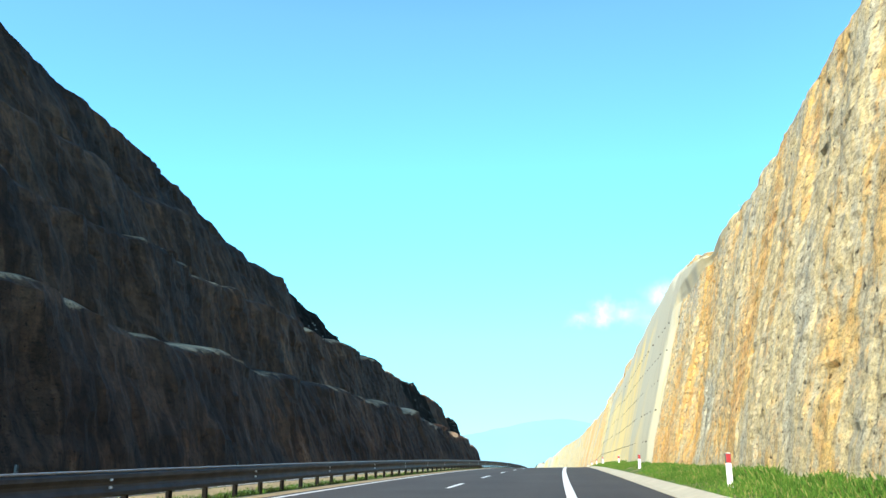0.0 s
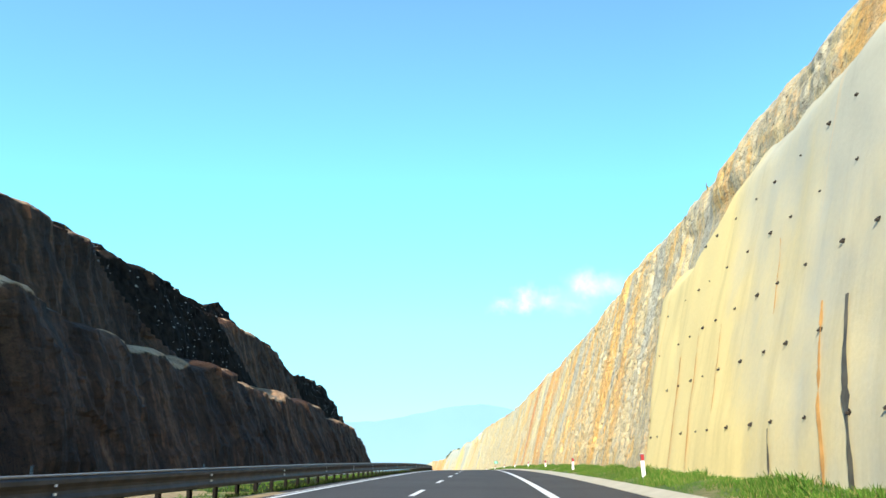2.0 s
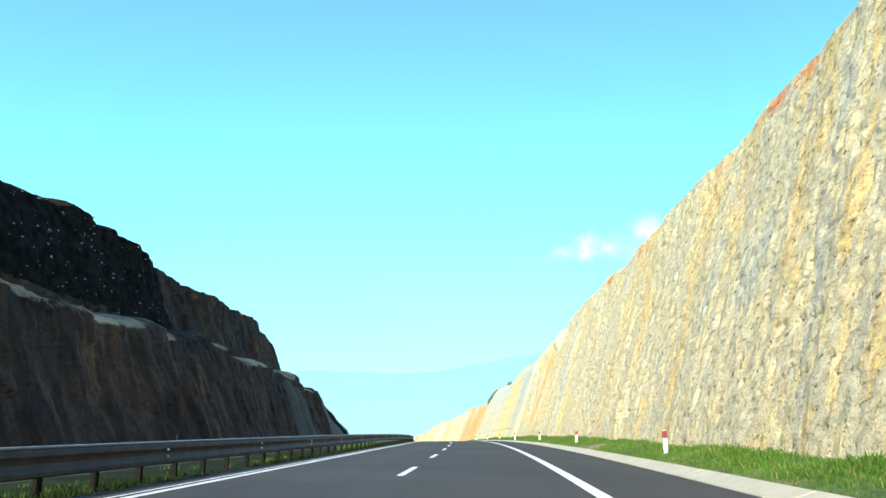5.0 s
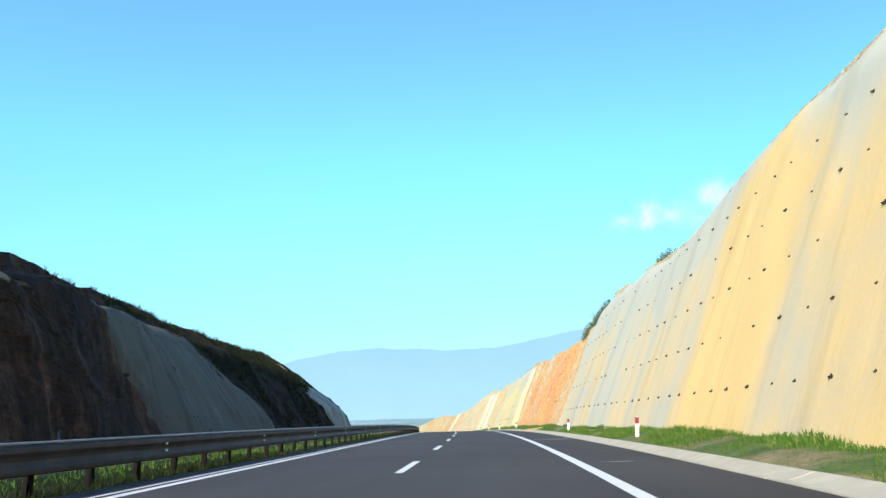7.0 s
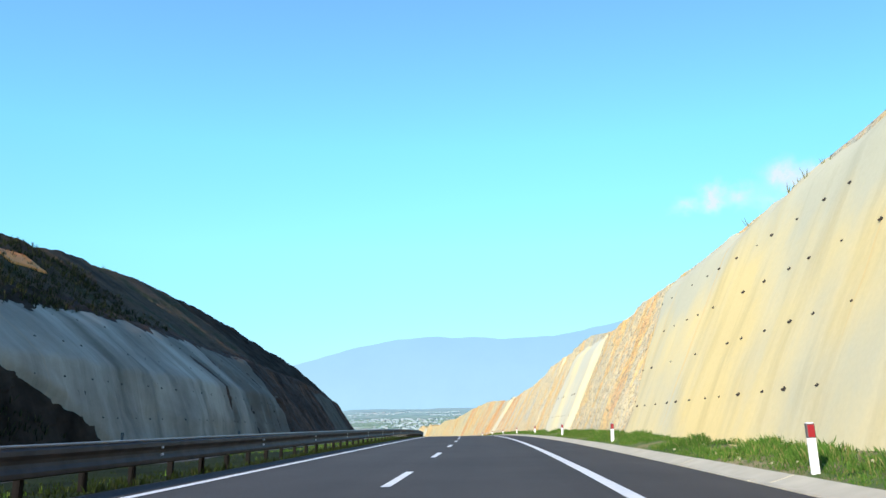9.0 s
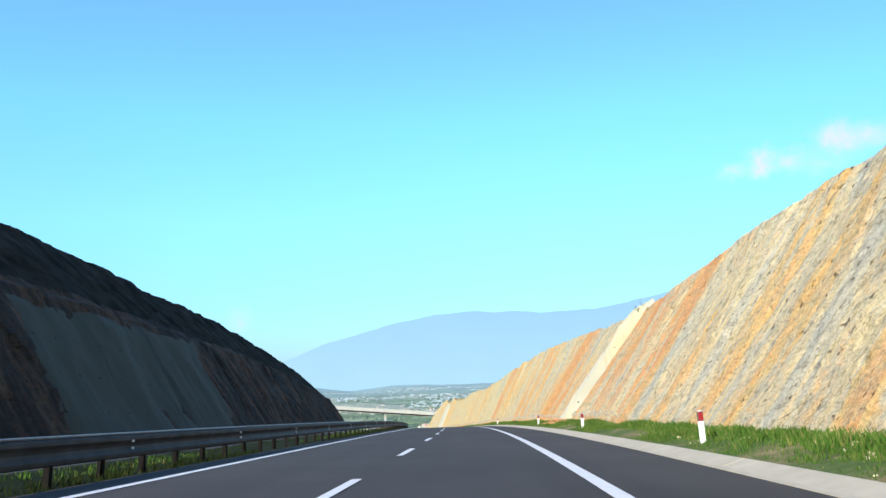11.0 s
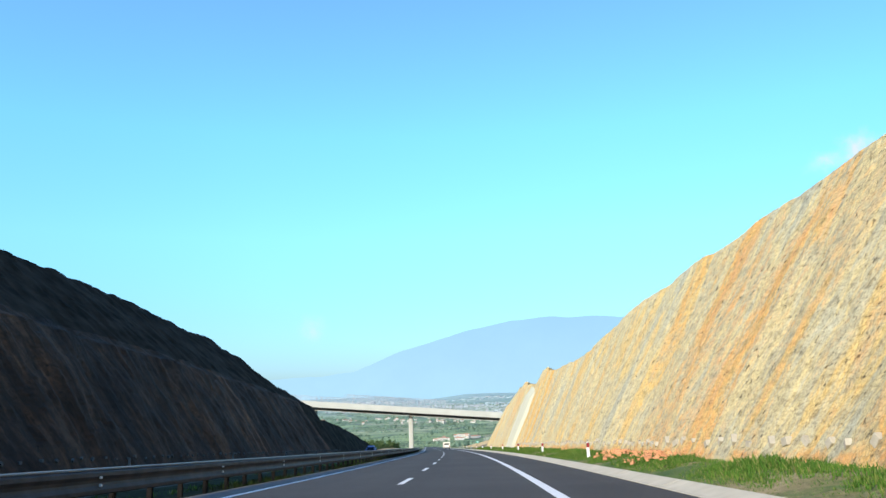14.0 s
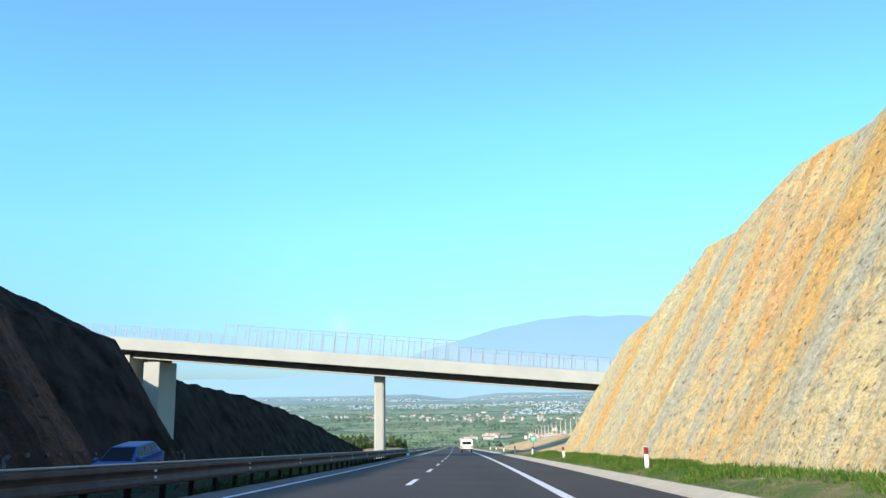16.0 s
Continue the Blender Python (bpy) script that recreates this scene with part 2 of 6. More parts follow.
def field_material():
    m = Mat("meadow", 0.95)
    v = m.coords("Object")
    bend = m.node("ShaderNodeTexNoise", Vector=v, Scale=0.02, Detail=4.0)
    vv = m.mix(0.12, m.coords("Object", (0.6, 1.1, 1)), m.mix(1.0, bend.outputs[1], (220.0, 220.0, 0.0), "MULTIPLY"), "ADD")
    patch = m.cells(vv, 0.03, "F1", 1)
    hedge = m.ramp(m.math("ADD", m.cells(vv, 0.03, "DISTANCE_TO_EDGE"), m.math("MULTIPLY", m.noise(v, 0.2, 4), 0.06)), [(0.04, 1.0), (0.09, 0.0)])
    sep = m.node("ShaderNodeSeparateColor", Color=patch)
    c = m.ramp(sep.outputs[0], [(0.0, (0.20, 0.27, 0.10)), (0.3, (0.27, 0.33, 0.13)), (0.5, (0.14, 0.21, 0.08)), (0.7, (0.38, 0.35, 0.19)), (0.9, (0.22, 0.29, 0.11))])
    n = m.noise(v, 0.05, 6, 0.65)
    c = m.mix(0.6, c, m.ramp(n, [(0.35, (0.45, 0.5, 0.45)), (0.6, (1.2, 1.2, 1.15))]), "MULTIPLY")
    c = m.mix(m.math("MULTIPLY", hedge, m.ramp(m.noise(v, 0.03, 3), [(0.45, 0.0), (0.55, 0.85)])), c, (0.06, 0.10, 0.045))
    scrub = m.noise(v, 0.12, 6, 0.7)
    c = m.mix(m.ramp(scrub, [(0.50, 0.0), (0.58, 0.8)]), c, (0.09, 0.12, 0.05))
    m.bump(m.noise(v, 0.6, 5), 0.6, 0.3)
    return m.colour(c)


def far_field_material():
    m = Mat("hazed_far_fields", 1.0)
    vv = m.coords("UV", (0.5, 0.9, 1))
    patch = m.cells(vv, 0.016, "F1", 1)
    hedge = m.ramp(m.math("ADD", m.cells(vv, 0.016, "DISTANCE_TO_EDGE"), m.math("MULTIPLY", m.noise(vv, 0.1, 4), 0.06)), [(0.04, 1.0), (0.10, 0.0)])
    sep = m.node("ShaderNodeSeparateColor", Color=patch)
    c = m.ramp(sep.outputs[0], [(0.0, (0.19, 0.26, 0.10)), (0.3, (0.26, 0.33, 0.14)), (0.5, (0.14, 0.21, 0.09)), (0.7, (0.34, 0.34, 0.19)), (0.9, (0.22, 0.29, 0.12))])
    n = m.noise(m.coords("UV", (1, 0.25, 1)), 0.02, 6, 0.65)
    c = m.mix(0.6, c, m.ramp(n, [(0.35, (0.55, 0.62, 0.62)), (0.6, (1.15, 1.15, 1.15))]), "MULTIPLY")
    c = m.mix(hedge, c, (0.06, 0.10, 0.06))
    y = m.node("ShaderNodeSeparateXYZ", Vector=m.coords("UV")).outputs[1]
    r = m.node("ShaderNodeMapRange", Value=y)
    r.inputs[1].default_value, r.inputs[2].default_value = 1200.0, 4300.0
    # the colour fades to blue-grey with distance, as painted haze
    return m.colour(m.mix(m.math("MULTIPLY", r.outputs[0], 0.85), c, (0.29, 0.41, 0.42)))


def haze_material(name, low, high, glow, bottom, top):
    """Distance with its haze painted in: glowing pale blue, dim relief."""
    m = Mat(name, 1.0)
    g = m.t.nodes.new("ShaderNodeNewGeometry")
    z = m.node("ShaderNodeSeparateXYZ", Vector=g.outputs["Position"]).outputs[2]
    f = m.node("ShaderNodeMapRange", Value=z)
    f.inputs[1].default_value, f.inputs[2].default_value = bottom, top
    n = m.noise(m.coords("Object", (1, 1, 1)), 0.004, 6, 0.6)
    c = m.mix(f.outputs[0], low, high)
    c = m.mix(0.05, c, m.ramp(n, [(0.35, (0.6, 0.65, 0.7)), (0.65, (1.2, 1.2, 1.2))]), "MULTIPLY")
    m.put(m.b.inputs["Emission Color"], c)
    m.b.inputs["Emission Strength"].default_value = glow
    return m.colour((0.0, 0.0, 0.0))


def blade_material(name, stops):
    m = Mat(name, 0.9)
    m.b.inputs["Specular IOR Level"].default_value = 0.08
    g = m.t.nodes.new("ShaderNodeNewGeometry")
    c = m.ramp(g.outputs["Random Per Island"], stops)
    n = m.noise(m.coords(), 0.5, 3)
    m.b.inputs["Transmission Weight"].default_value = 0.0
    return m.colour(m.mix(0.5, c, m.ramp(n, [(0.35, (0.65, 0.7, 0.6)), (0.65, (1.2, 1.15, 1.0))]), "MULTIPLY"))


COOL = [(0.36, (0.44, 0.45, 0.43)), (0.42, (0.52, 0.50, 0.43)), (0.45, (0.64, 0.55, 0.36)), (0.49, (0.50, 0.485, 0.42)), (0.54, (0.68, 0.52, 0.26)), (0.58, (0.57, 0.52, 0.40)), (0.64, (0.45, 0.455, 0.43))]
RUST = [(0.36, (0.70, 0.56, 0.28)), (0.46, (0.72, 0.48, 0.16)), (0.54, (0.68, 0.40, 0.14)), (0.60, (0.62, 0.48, 0.30)), (0.66, (0.58, 0.33, 0.15))]
ROCK = rock_material("bedded_rock", COOL, RUST, (1.02, 0.99, 0.84))
# darker copy of the rock: the left cutting's shade is in the colour
ROCK_L = rock_material("shaded_rock", [(0.34, (0.030, 0.023, 0.018)), (0.44, (0.074, 0.050, 0.036)), (0.50, (0.030, 0.020, 0.014)), (0.57, (0.062, 0.039, 0.026)), (0.62, (0.125, 0.088, 0.064)), (0.68, (0.030, 0.021, 0.016))], [(0.38, (0.44, 0.42, 0.36)), (0.6, (0.32, 0.27, 0.20))], (1.22, 0.90, 0.70), (1.6, 0.75), 0.8)
SHOT = shotcrete_material("sprayed_concrete", (0.54, 0.52, 0.385), (0.83, 0.665, 0.29))
SHOT_O = shotcrete_material("orange_stained_sprayed_concrete", (0.50, 0.485, 0.37), (0.74, 0.52, 0.21))
SHOT_G = shotcrete_material("greenish_sprayed_concrete", (0.47, 0.46, 0.335), (0.58, 0.49, 0.29))
SHOT_C = shotcrete_material("yellowish_sprayed_concrete", (0.50, 0.475, 0.325), (0.68, 0.54, 0.24))
# two darkened concretes for the left side, shade included in the colour
SHOT_D = shotcrete_material("deep_shaded_sprayed_concrete", (0.083, 0.066, 0.044), (0.12, 0.097, 0.066), 0.95)
SHOT_L = shotcrete_material("shaded_sprayed_concrete", (0.135, 0.108, 0.078), (0.42, 0.37, 0.29), 0.95)
WET = plain("wet_concrete", (0.10, 0.085, 0.055), 0.6, 0, 0.5, 3.0)
RUN = plain("rust_run", (0.62, 0.33, 0.10), 0.9, 0, 0.25, 3.0)
EARTH = earth_material()
# scrub blades near black, with the slope's shade in their colour
SCRUB_D = blade_material("shaded_scrub", [(0.0, (0.010, 0.013, 0.007)), (0.6, (0.022, 0.028, 0.012)), (0.9, (0.05, 0.06, 0.02)), (1.0, (0.09, 0.075, 0.04))])
# soil and netted earth darkened to hold the slopes' shade in their colour
SOIL_D = plain("shaded_soil", (0.036, 0.026, 0.019), 0.95, 0, 0.6, 0.6, 0.03)
NETTED = plain("netted_shaded_earth", (0.015, 0.0115, 0.009), 0.95, 0, 0.7, 1.6, 0.03)
SAND = plain("sandy_grit", (0.34, 0.25, 0.13), 0.95, 0, 0.3, 2.5)
LIME = plain("lime_dust", (0.30, 0.29, 0.27), 0.95, 0, 0.6, 6.0)
CORAL_E = plain("coral_earth", (0.52, 0.25, 0.12), 0.95, 0, 0.3, 3.0)
GRAVEL = plain("grey_grit", (0.17, 0.165, 0.155), 0.95, 0, 0.25, 3.0)
BANK = plain("orange_earth", (0.50, 0.36, 0.17), 0.95, 0, 0.3, 0.9)
# posts near black: shadow over the rail is put into their colour
POST_S = plain("shaded_post_steel", (0.012, 0.011, 0.010), 0.8, 0.0, 0.2, 3.0, 0.05)
TARP = plain("orange_sheet", (0.85, 0.30, 0.07), 0.6, 0, 0.1, 2.0)
# blades darkened so that the median looks shaded
GRASS_D = blade_material("shaded_median_grass", [(0.0, (0.012, 0.022, 0.005)), (0.6, (0.022, 0.038, 0.008)), (0.9, (0.03, 0.042, 0.012)), (1.0, (0.055, 0.06, 0.025))])
ASPHALT = asphalt_material()
FIELD = field_material()
FARFIELD = far_field_material()
PAINT = plain("line_paint", (0.72, 0.72, 0.70), 0.7, 0, 0.08, 6)
CONCRETE = plain("concrete", (0.46, 0.42, 0.32), 0.9, 0, 0.14, 1.5)
BRIDGE_C = plain("bridge_concrete", (0.44, 0.445, 0.385), 0.85, 0, 0.08, 0.5)
# on the girder this dark tone paints the shadow of the deck overhang
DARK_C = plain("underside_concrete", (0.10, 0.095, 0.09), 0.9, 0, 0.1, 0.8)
STEEL = plain("galvanised_steel", (0.055, 0.050, 0.046), 0.6, 0.1, 0.25, 3.0, 0.15)
# lighter copy of the steel paints the lit top edge of the rail
TUBE_S = plain("highlight_galvanised_steel", (0.27, 0.26, 0.24), 0.45, 0.2, 0.15, 2.0, 0.3)
MESHWIRE = plain("fence_steel", (0.36, 0.38, 0.40), 0.5, 0.5, 0.05, 2.0)
# grey copy of the white plastic, giving the left posts their shade
GREY_P = plain("shaded_plastic", (0.14, 0.14, 0.14), 0.7, 0, 0.1, 5.0)
WHITE = plain("white_plastic", (0.80, 0.80, 0.80), 0.5, 0, 0.05, 5.0)
RED = plain("red_reflector", (0.27, 0.02, 0.025), 0.35, 0, 0.05, 8.0)
NAIL = plain("rusty_iron", (0.05, 0.042, 0.035), 0.8, 0.4, 0.2, 10)
BLOCK = plain("anchor_concrete", (0.35, 0.32, 0.24), 0.9, 0, 0.12, 2.0)
SIGN = plain("green_sign", (0.02, 0.34, 0.22), 0.5, 0, 0.05, 5)
BARK = plain("bark", (0.10, 0.075, 0.05), 0.9, 0, 0.2, 6)
LEAF = blade_material("leaves", [(0.0, (0.04, 0.075, 0.025)), (0.5, (0.07, 0.12, 0.04)), (0.9, (0.11, 0.15, 0.06)), (1.0, (0.22, 0.22, 0.14))])
BLOSSOM = blade_material("pale_blossom", [(0.0, (0.42, 0.40, 0.36)), (1.0, (0.55, 0.54, 0.46))])
# far leaves paled so that haze is part of their colour
FARLEAF = blade_material("hazed_far_leaves", [(0.0, (0.11, 0.175, 0.13)), (1.0, (0.18, 0.25, 0.18))])
GRASS = blade_material("grass_blades", [(0.0, (0.035, 0.09, 0.015)), (0.55, (0.065, 0.145, 0.022)), (0.85, (0.11, 0.165, 0.035)), (1.0, (0.22, 0.20, 0.08))])
DRY = blade_material("dry_grass", [(0.0, (0.14, 0.15, 0.05)), (0.5, (0.25, 0.22, 0.10)), (1.0, (0.12, 0.15, 0.05))])
_m = Mat("turf", 0.95)
_v = _m.coords()
_c = _m.ramp(_m.noise(_v, 0.55, 6, 0.65), [(0.34, (0.05, 0.10, 0.022)), (0.48, (0.10, 0.15, 0.04)), (0.56, (0.22, 0.19, 0.09)), (0.68, (0.34, 0.27, 0.15))])
_f = _m.noise(_v, 9.0, 5, 0.7)
_m.bump(_f, 0.9, 0.05)
TURF = _m.colour(_m.mix(0.6, _c, _m.ramp(_f, [(0.3, (0.45, 0.45, 0.42)), (0.65, (1.15, 1.15, 1.1))]), "MULTIPLY"))
# dark copy of the turf, for the shaded median
TURF_D = plain("shaded_turf", (0.017, 0.024, 0.009), 0.95, 0, 0.5, 1.2, 0.05)
HOUSE_W = plain("house_wall", (0.50, 0.48, 0.43), 0.9, 0, 0.08, 0.3)
HOUSE_R = plain("roof_tiles", (0.42, 0.20, 0.12), 0.9, 0, 0.15, 0.5)
GLASSY = plain("dark_glass", (0.012, 0.015, 0.02), 0.25, 0, 0.05, 1, 0.1)
VAN_P = plain("white_car_paint", (0.74, 0.70, 0.58), 0.35, 0, 0.03, 1)
CAR_P = plain("blue_car_paint", (0.04, 0.10, 0.30), 0.45, 0.0, 0.03, 1)
TYRE = plain("rubber", (0.02, 0.02, 0.02), 0.8, 0, 0.1, 8)

# ---------------------------------------------------------------- mesh helpers


def part(name, bm, material, parent=None, label=""):
    me = bpy.data.meshes.new(name)
    bm.to_mesh(me)
    bm.free()
    me.materials.append(material)
    ob = new(name, me)
    ob.parent = parent
    return tagged(ob, label)


def thing(name, m, label, category, group="", kind=""):
    ob = new(name)
    ob.matrix_world = m
    return tagged(ob, label, category, group, kind)


def share(name, mesh, parent, m):
    ob = new(name, mesh)
    ob.parent = parent
    ob.matrix_basis = m
    return ob


def box(bm, lo, hi, m=None, bevel=0.0):
    r = bmesh.ops.create_cube(bm, size=1.0)
    s = [h - l for l, h in zip(lo, hi)]
    c = [(h + l) / 2 for l, h in zip(lo, hi)]
    mm = Matrix.Translation(c) @ Matrix.Diagonal((*s, 1))
    bmesh.ops.transform(bm, matrix=m @ mm if m else mm, verts=r["verts"])
    if bevel:
        ed = {e for v in r["verts"] for e in v.link_edges}
        bmesh.ops.bevel(bm, geom=list(ed), offset=bevel, segments=2, affect="EDGES", profile=0.6)
    return bm


def tube(bm, a, b, r0, r1, n=6):
    a, b = Vector(a), Vector(b)
    q = (b - a).to_track_quat("Z", "Y").to_matrix().to_4x4()
    mm = Matrix.Translation((a + b) / 2) @ q
    bmesh.ops.create_cone(bm, cap_ends=True, segments=n, radius1=r0, radius2=r1, depth=(b - a).length, matrix=mm)
    return bm


def extrude_profile(pts, length):
    """A closed cross-section (x, z) drawn out along y."""
    bm = bmesh.new()
    a = [bm.verts.new((x, 0, z)) for x, z in pts]
    b = [bm.verts.new((x, length, z)) for x, z in pts]
    n = len(pts)
    for i in range(n):
        bm.faces.new((a[i], a[(i + 1) % n], b[(i + 1) % n], b[i]))
    bm.faces.new(a[::-1])
    bm.faces.new(b)
    bmesh.ops.recalc_face_normals(bm, faces=bm.faces)
    return bm


def sheet(name, P, uv, material, smooth=False, extra=None):
    """A mesh from a grid of places P[i, j] with uv[i, j] in metres."""
    n, m = P.shape[:2]
    idx = np.arange(n * m).reshape(n, m)
    f = np.stack([idx[:-1, :-1], idx[1:, :-1], idx[1:, 1:], idx[:-1, 1:]], -1).reshape(-1, 4)
    me = bpy.data.meshes.new(name)
    me.from_pydata(P.reshape(-1, 3).tolist(), [], f.tolist())
    lay = me.uv_layers.new(name="UVMap")
    lay.data.foreach_set("uv", uv.reshape(-1, 2)[f.ravel()].astype(np.float32).ravel())
    for key, val in (extra or {}).items():
        at = me.attributes.new(key, "FLOAT", "POINT")
        at.data.foreach_set("value", np.broadcast_to(val, (n, m)).astype(np.float32).ravel())
    if smooth:
        me.polygons.foreach_set("use_smooth", np.ones(len(f), bool))
    me.materials.append(material)
    return new(name, me)


def ribbon(name, s, lats, hs, material, kind="structure", label="", category=""):
    """A strip along the road through the offsets and heights given."""
    S, L = np.meshgrid(s, lats, indexing="ij")
    Hh = np.broadcast_to(hs, S.shape)
    ob = sheet(name, W(S, L, Hh), np.stack([L * U, S * U], -1), material)
    return tagged(ob, label, category, kind=kind)


def _hash(ix, iy, k):
    n = (ix.astype(np.int64) * 374761393 + iy.astype(np.int64) * 668265263 + k * 1442695041) & 0x7FFFFFFF
    n = ((n ^ (n >> 13)) * 1274126177) & 0x7FFFFFFF
    return ((n ^ (n >> 16)) & 0xFFFFFF) / float(0xFFFFFF)


def vnoise(x, y, k=0):
    ix, iy = np.floor(x), np.floor(y)
    fx, fy = x - ix, y - iy
    fx, fy = fx * fx * (3 - 2 * fx), fy * fy * (3 - 2 * fy)
    a, b = _hash(ix, iy, k), _hash(ix + 1, iy, k)
    c, d = _hash(ix, iy + 1, k), _hash(ix + 1, iy + 1, k)
    return (a * (1 - fx) + b * fx) * (1 - fy) + (c * (1 - fx) + d * fx) * fy - 0.5


def fbm(x, y, k=0, octaves=4, gain=0.5):
    t, a = 0.0, 1.0
    for o in range(octaves):
        t = t + a * vnoise(x * 2**o + 17.3 * o, y * 2**o + 9.1 * o, k + o)
        a *= gain
    return t


def blocks(x, y, k=0):
    """Fractured blocks: a height for each cell, less near its joints."""
    ix, iy = np.floor(x), np.floor(y)
    best, second, val = np.full(x.shape, 9.0), np.full(x.shape, 9.0), np.zeros(x.shape)
    for dx in (-1, 0, 1):
        for dy in (-1, 0, 1):
            cx, cy = ix + dx, iy + dy
            d = np.hypot(cx + _hash(cx, cy, k) - x, cy + _hash(cx, cy, k + 1) - y)
            nearer = d < best
            second = np.where(nearer, best, np.minimum(second, d))
            val = np.where(nearer, _hash(cx, cy, k + 2), val)
            best = np.where(nearer, d, best)
    return val - 0.5 - 0.8 * np.clip(1 - (second - best) / 0.18, 0, 1)


def facets(x, y, k=0):
    """Broken faces: every cell a small plane of its own tilt."""
    x, y = np.broadcast_arrays(np.asarray(x, float), np.asarray(y, float))
    ix, iy = np.floor(x), np.floor(y)
    best, val = np.full(x.shape, 9.0), np.zeros(x.shape)
    for dx in (-1, 0, 1):
        for dy in (-1, 0, 1):
            cx, cy = ix + dx, iy + dy
            ox, oy = x - cx - _hash(cx, cy, k), y - cy - _hash(cx, cy, k + 1)
            d = np.hypot(ox, oy)
            near = d < best
            v = _hash(cx, cy, k + 2) - 0.5 + 1.2 * (ox * (_hash(cx, cy, k + 3) - 0.5) + oy * (_hash(cx, cy, k + 4) - 0.5))
            val = np.where(near, v, val)
            best = np.where(near, d, best)
    return val


# ---------------------------------------------------------------- the cuttings
R_TOE = 8.9
R_TOP_S = [-60, 20, 31, 40, 46, 52, 58, 62, 70, 78, 92, 101, 112, 119, 130, 136, 141, 154, 166, 175, 182, 196, 205, 227, 240, 247, 266, 286, 322, 340, 353, 362, 366, 374, 380, 388, 392, 396, 400, 405, 411, 415, 420, 424, 425.5, 432, 445, 455, 460, 468, 476, 484, 490, 498, 509, 520, 537, 552, 580, 604, 615, 625, 642, 658, 664, 701, 713, 722, 732, 749, 762, 774, 786, 800, 808, 812, 813, 814, 816, 821, 830, 839, 845, 851, 858, 866, 870, 874, 878]
R_TOP_H = [14, 12.7, 11.7, 11.2, 12.3, 13.1, 15.7, 16.7, 14.7, 16.4, 14.1, 13.6, 13.1, 14, 14.3, 13.4, 13.1, 14.3, 14, 14.9, 13.7, 13.8, 12.7, 15.0, 13.5, 12.9, 12.5, 12.8, 13.4, 13, 11.8, 11.5, 11.5, 11.5, 12, 12.2, 11.9, 11.1, 10.5, 10.7, 11.1, 10.8, 11.7, 11.7, 10, 8.9, 8.6, 9.3, 8.9, 9.6, 9.9, 9.8, 9.3, 9.1, 9, 8.2, 9.8, 9, 7.5, 6.7, 7.1, 7.6, 8.5, 9.3, 9.4, 9.2, 8.8, 8.7, 8.4, 9, 9, 8.1, 8.2, 8.9, 10.1, 10.1, 9.5, 8.9, 8.6, 8.9, 9.8, 10.8, 10.2, 10.9, 8.3, 8, 3.2, 0.3, 0]
# left heights before station 45, out of view, are raised to shade the ledges
L_TOP_S = [-200, 10, 45, 58, 80, 90, 100, 108, 117, 130, 141, 152, 160, 170, 187, 200, 209, 217, 222, 226, 229, 233, 240, 246, 257, 280, 313, 341, 350, 375, 386, 393, 397.5, 401, 407, 415, 430, 445, 480, 493, 503, 516, 528, 540, 566, 580, 610, 645, 700, 735, 800, 830, 849, 856, 866, 872, 884, 905, 930, 955, 983, 995]
L_TOP_H = [92, 88, 60.3, 41.8, 38.7, 37.7, 33.1, 29.8, 28.9, 24.7, 23.7, 22.4, 22.2, 23.6, 22, 24.1, 23.1, 25.8, 25.0, 23.6, 19.8, 19.6, 18.3, 17.6, 19, 19.8, 21, 18.7, 18.4, 19.9, 20.4, 21.1, 17.5, 12.1, 12.7, 12.2, 12.9, 12.3, 13.7, 14, 16, 16.8, 18.2, 20, 22.7, 21.7, 17.5, 16.5, 17.5, 16.6, 18.8, 18.7, 17.3, 12.6, 11.6, 10.5, 9.6, 9.4, 9, 6.6, 1.4, 0]


def right_lat(s, h):
    k = np.interp(s, [0, 330, 420, 740, 790, 812, 845, 900], [0.28, 0.33, 0.45, 0.48, 0.43, 0.43, 0.49, 0.5])
    return R_TOE + k * np.minimum(h, 13.2) + 0.75 * np.maximum(h - 13.2, 0)


def left_lat(s, h):
    g = h + 1.3 * fbm(s * 0.06, s * 0, 43, 4, 0.6) + 0.8 * vnoise(s * 0.4, s * 0, 45)
    a = np.interp(g, [0, 9.5, 10.1, 10.6, 19.7, 20.2, 20.7, 29.8, 30.8, 31.2, 60, 100], [20.5, 24.1, 25.2, 29.2, 32.0, 33.0, 36.6, 40.4, 42, 44, 56, 72])
    b = np.interp(h, [0, 6, 10, 10.4, 40], [20.5, 24.2, 27.4, 28.5, 70])
    e = np.clip(np.minimum(s - 488, 562 - s) / 12, 0, 1)
    b = b * (1 - e) + e * np.interp(h, [0, 5, 10, 10.4, 40], [20.5, 22.2, 28.0, 28.8, 70])
    c = np.interp(h, [0, 10, 10.4, 40], [20.5, 27, 28, 60])
    w, w2 = np.clip((s - 408) / 22, 0, 1), np.clip((s - 560) / 60, 0, 1)
    back = 6.5 * np.clip((s - 874) / 3, 0, 1) * np.clip((985 - s) / 70, 0, 1)
    crumble = 0.5 * facets(s * 0.7, h * 1.6, 87) * np.exp(-((g - 10.3) / 0.9) ** 2) + 0.5 * facets(s * 0.6, h * 1.5, 89) * np.exp(-((g - 20.4) / 0.9) ** 2)
    return (a + crumble) * (1 - w) + w * (b * (1 - w2) + c * w2) + back


R_PANELS = [(48.5, 140, 12), (360.5, 429, 14), (470, 503, 14), (525, 541, 14), (616.8, 623.2, 14, -1.78), (813, 826, 9)]


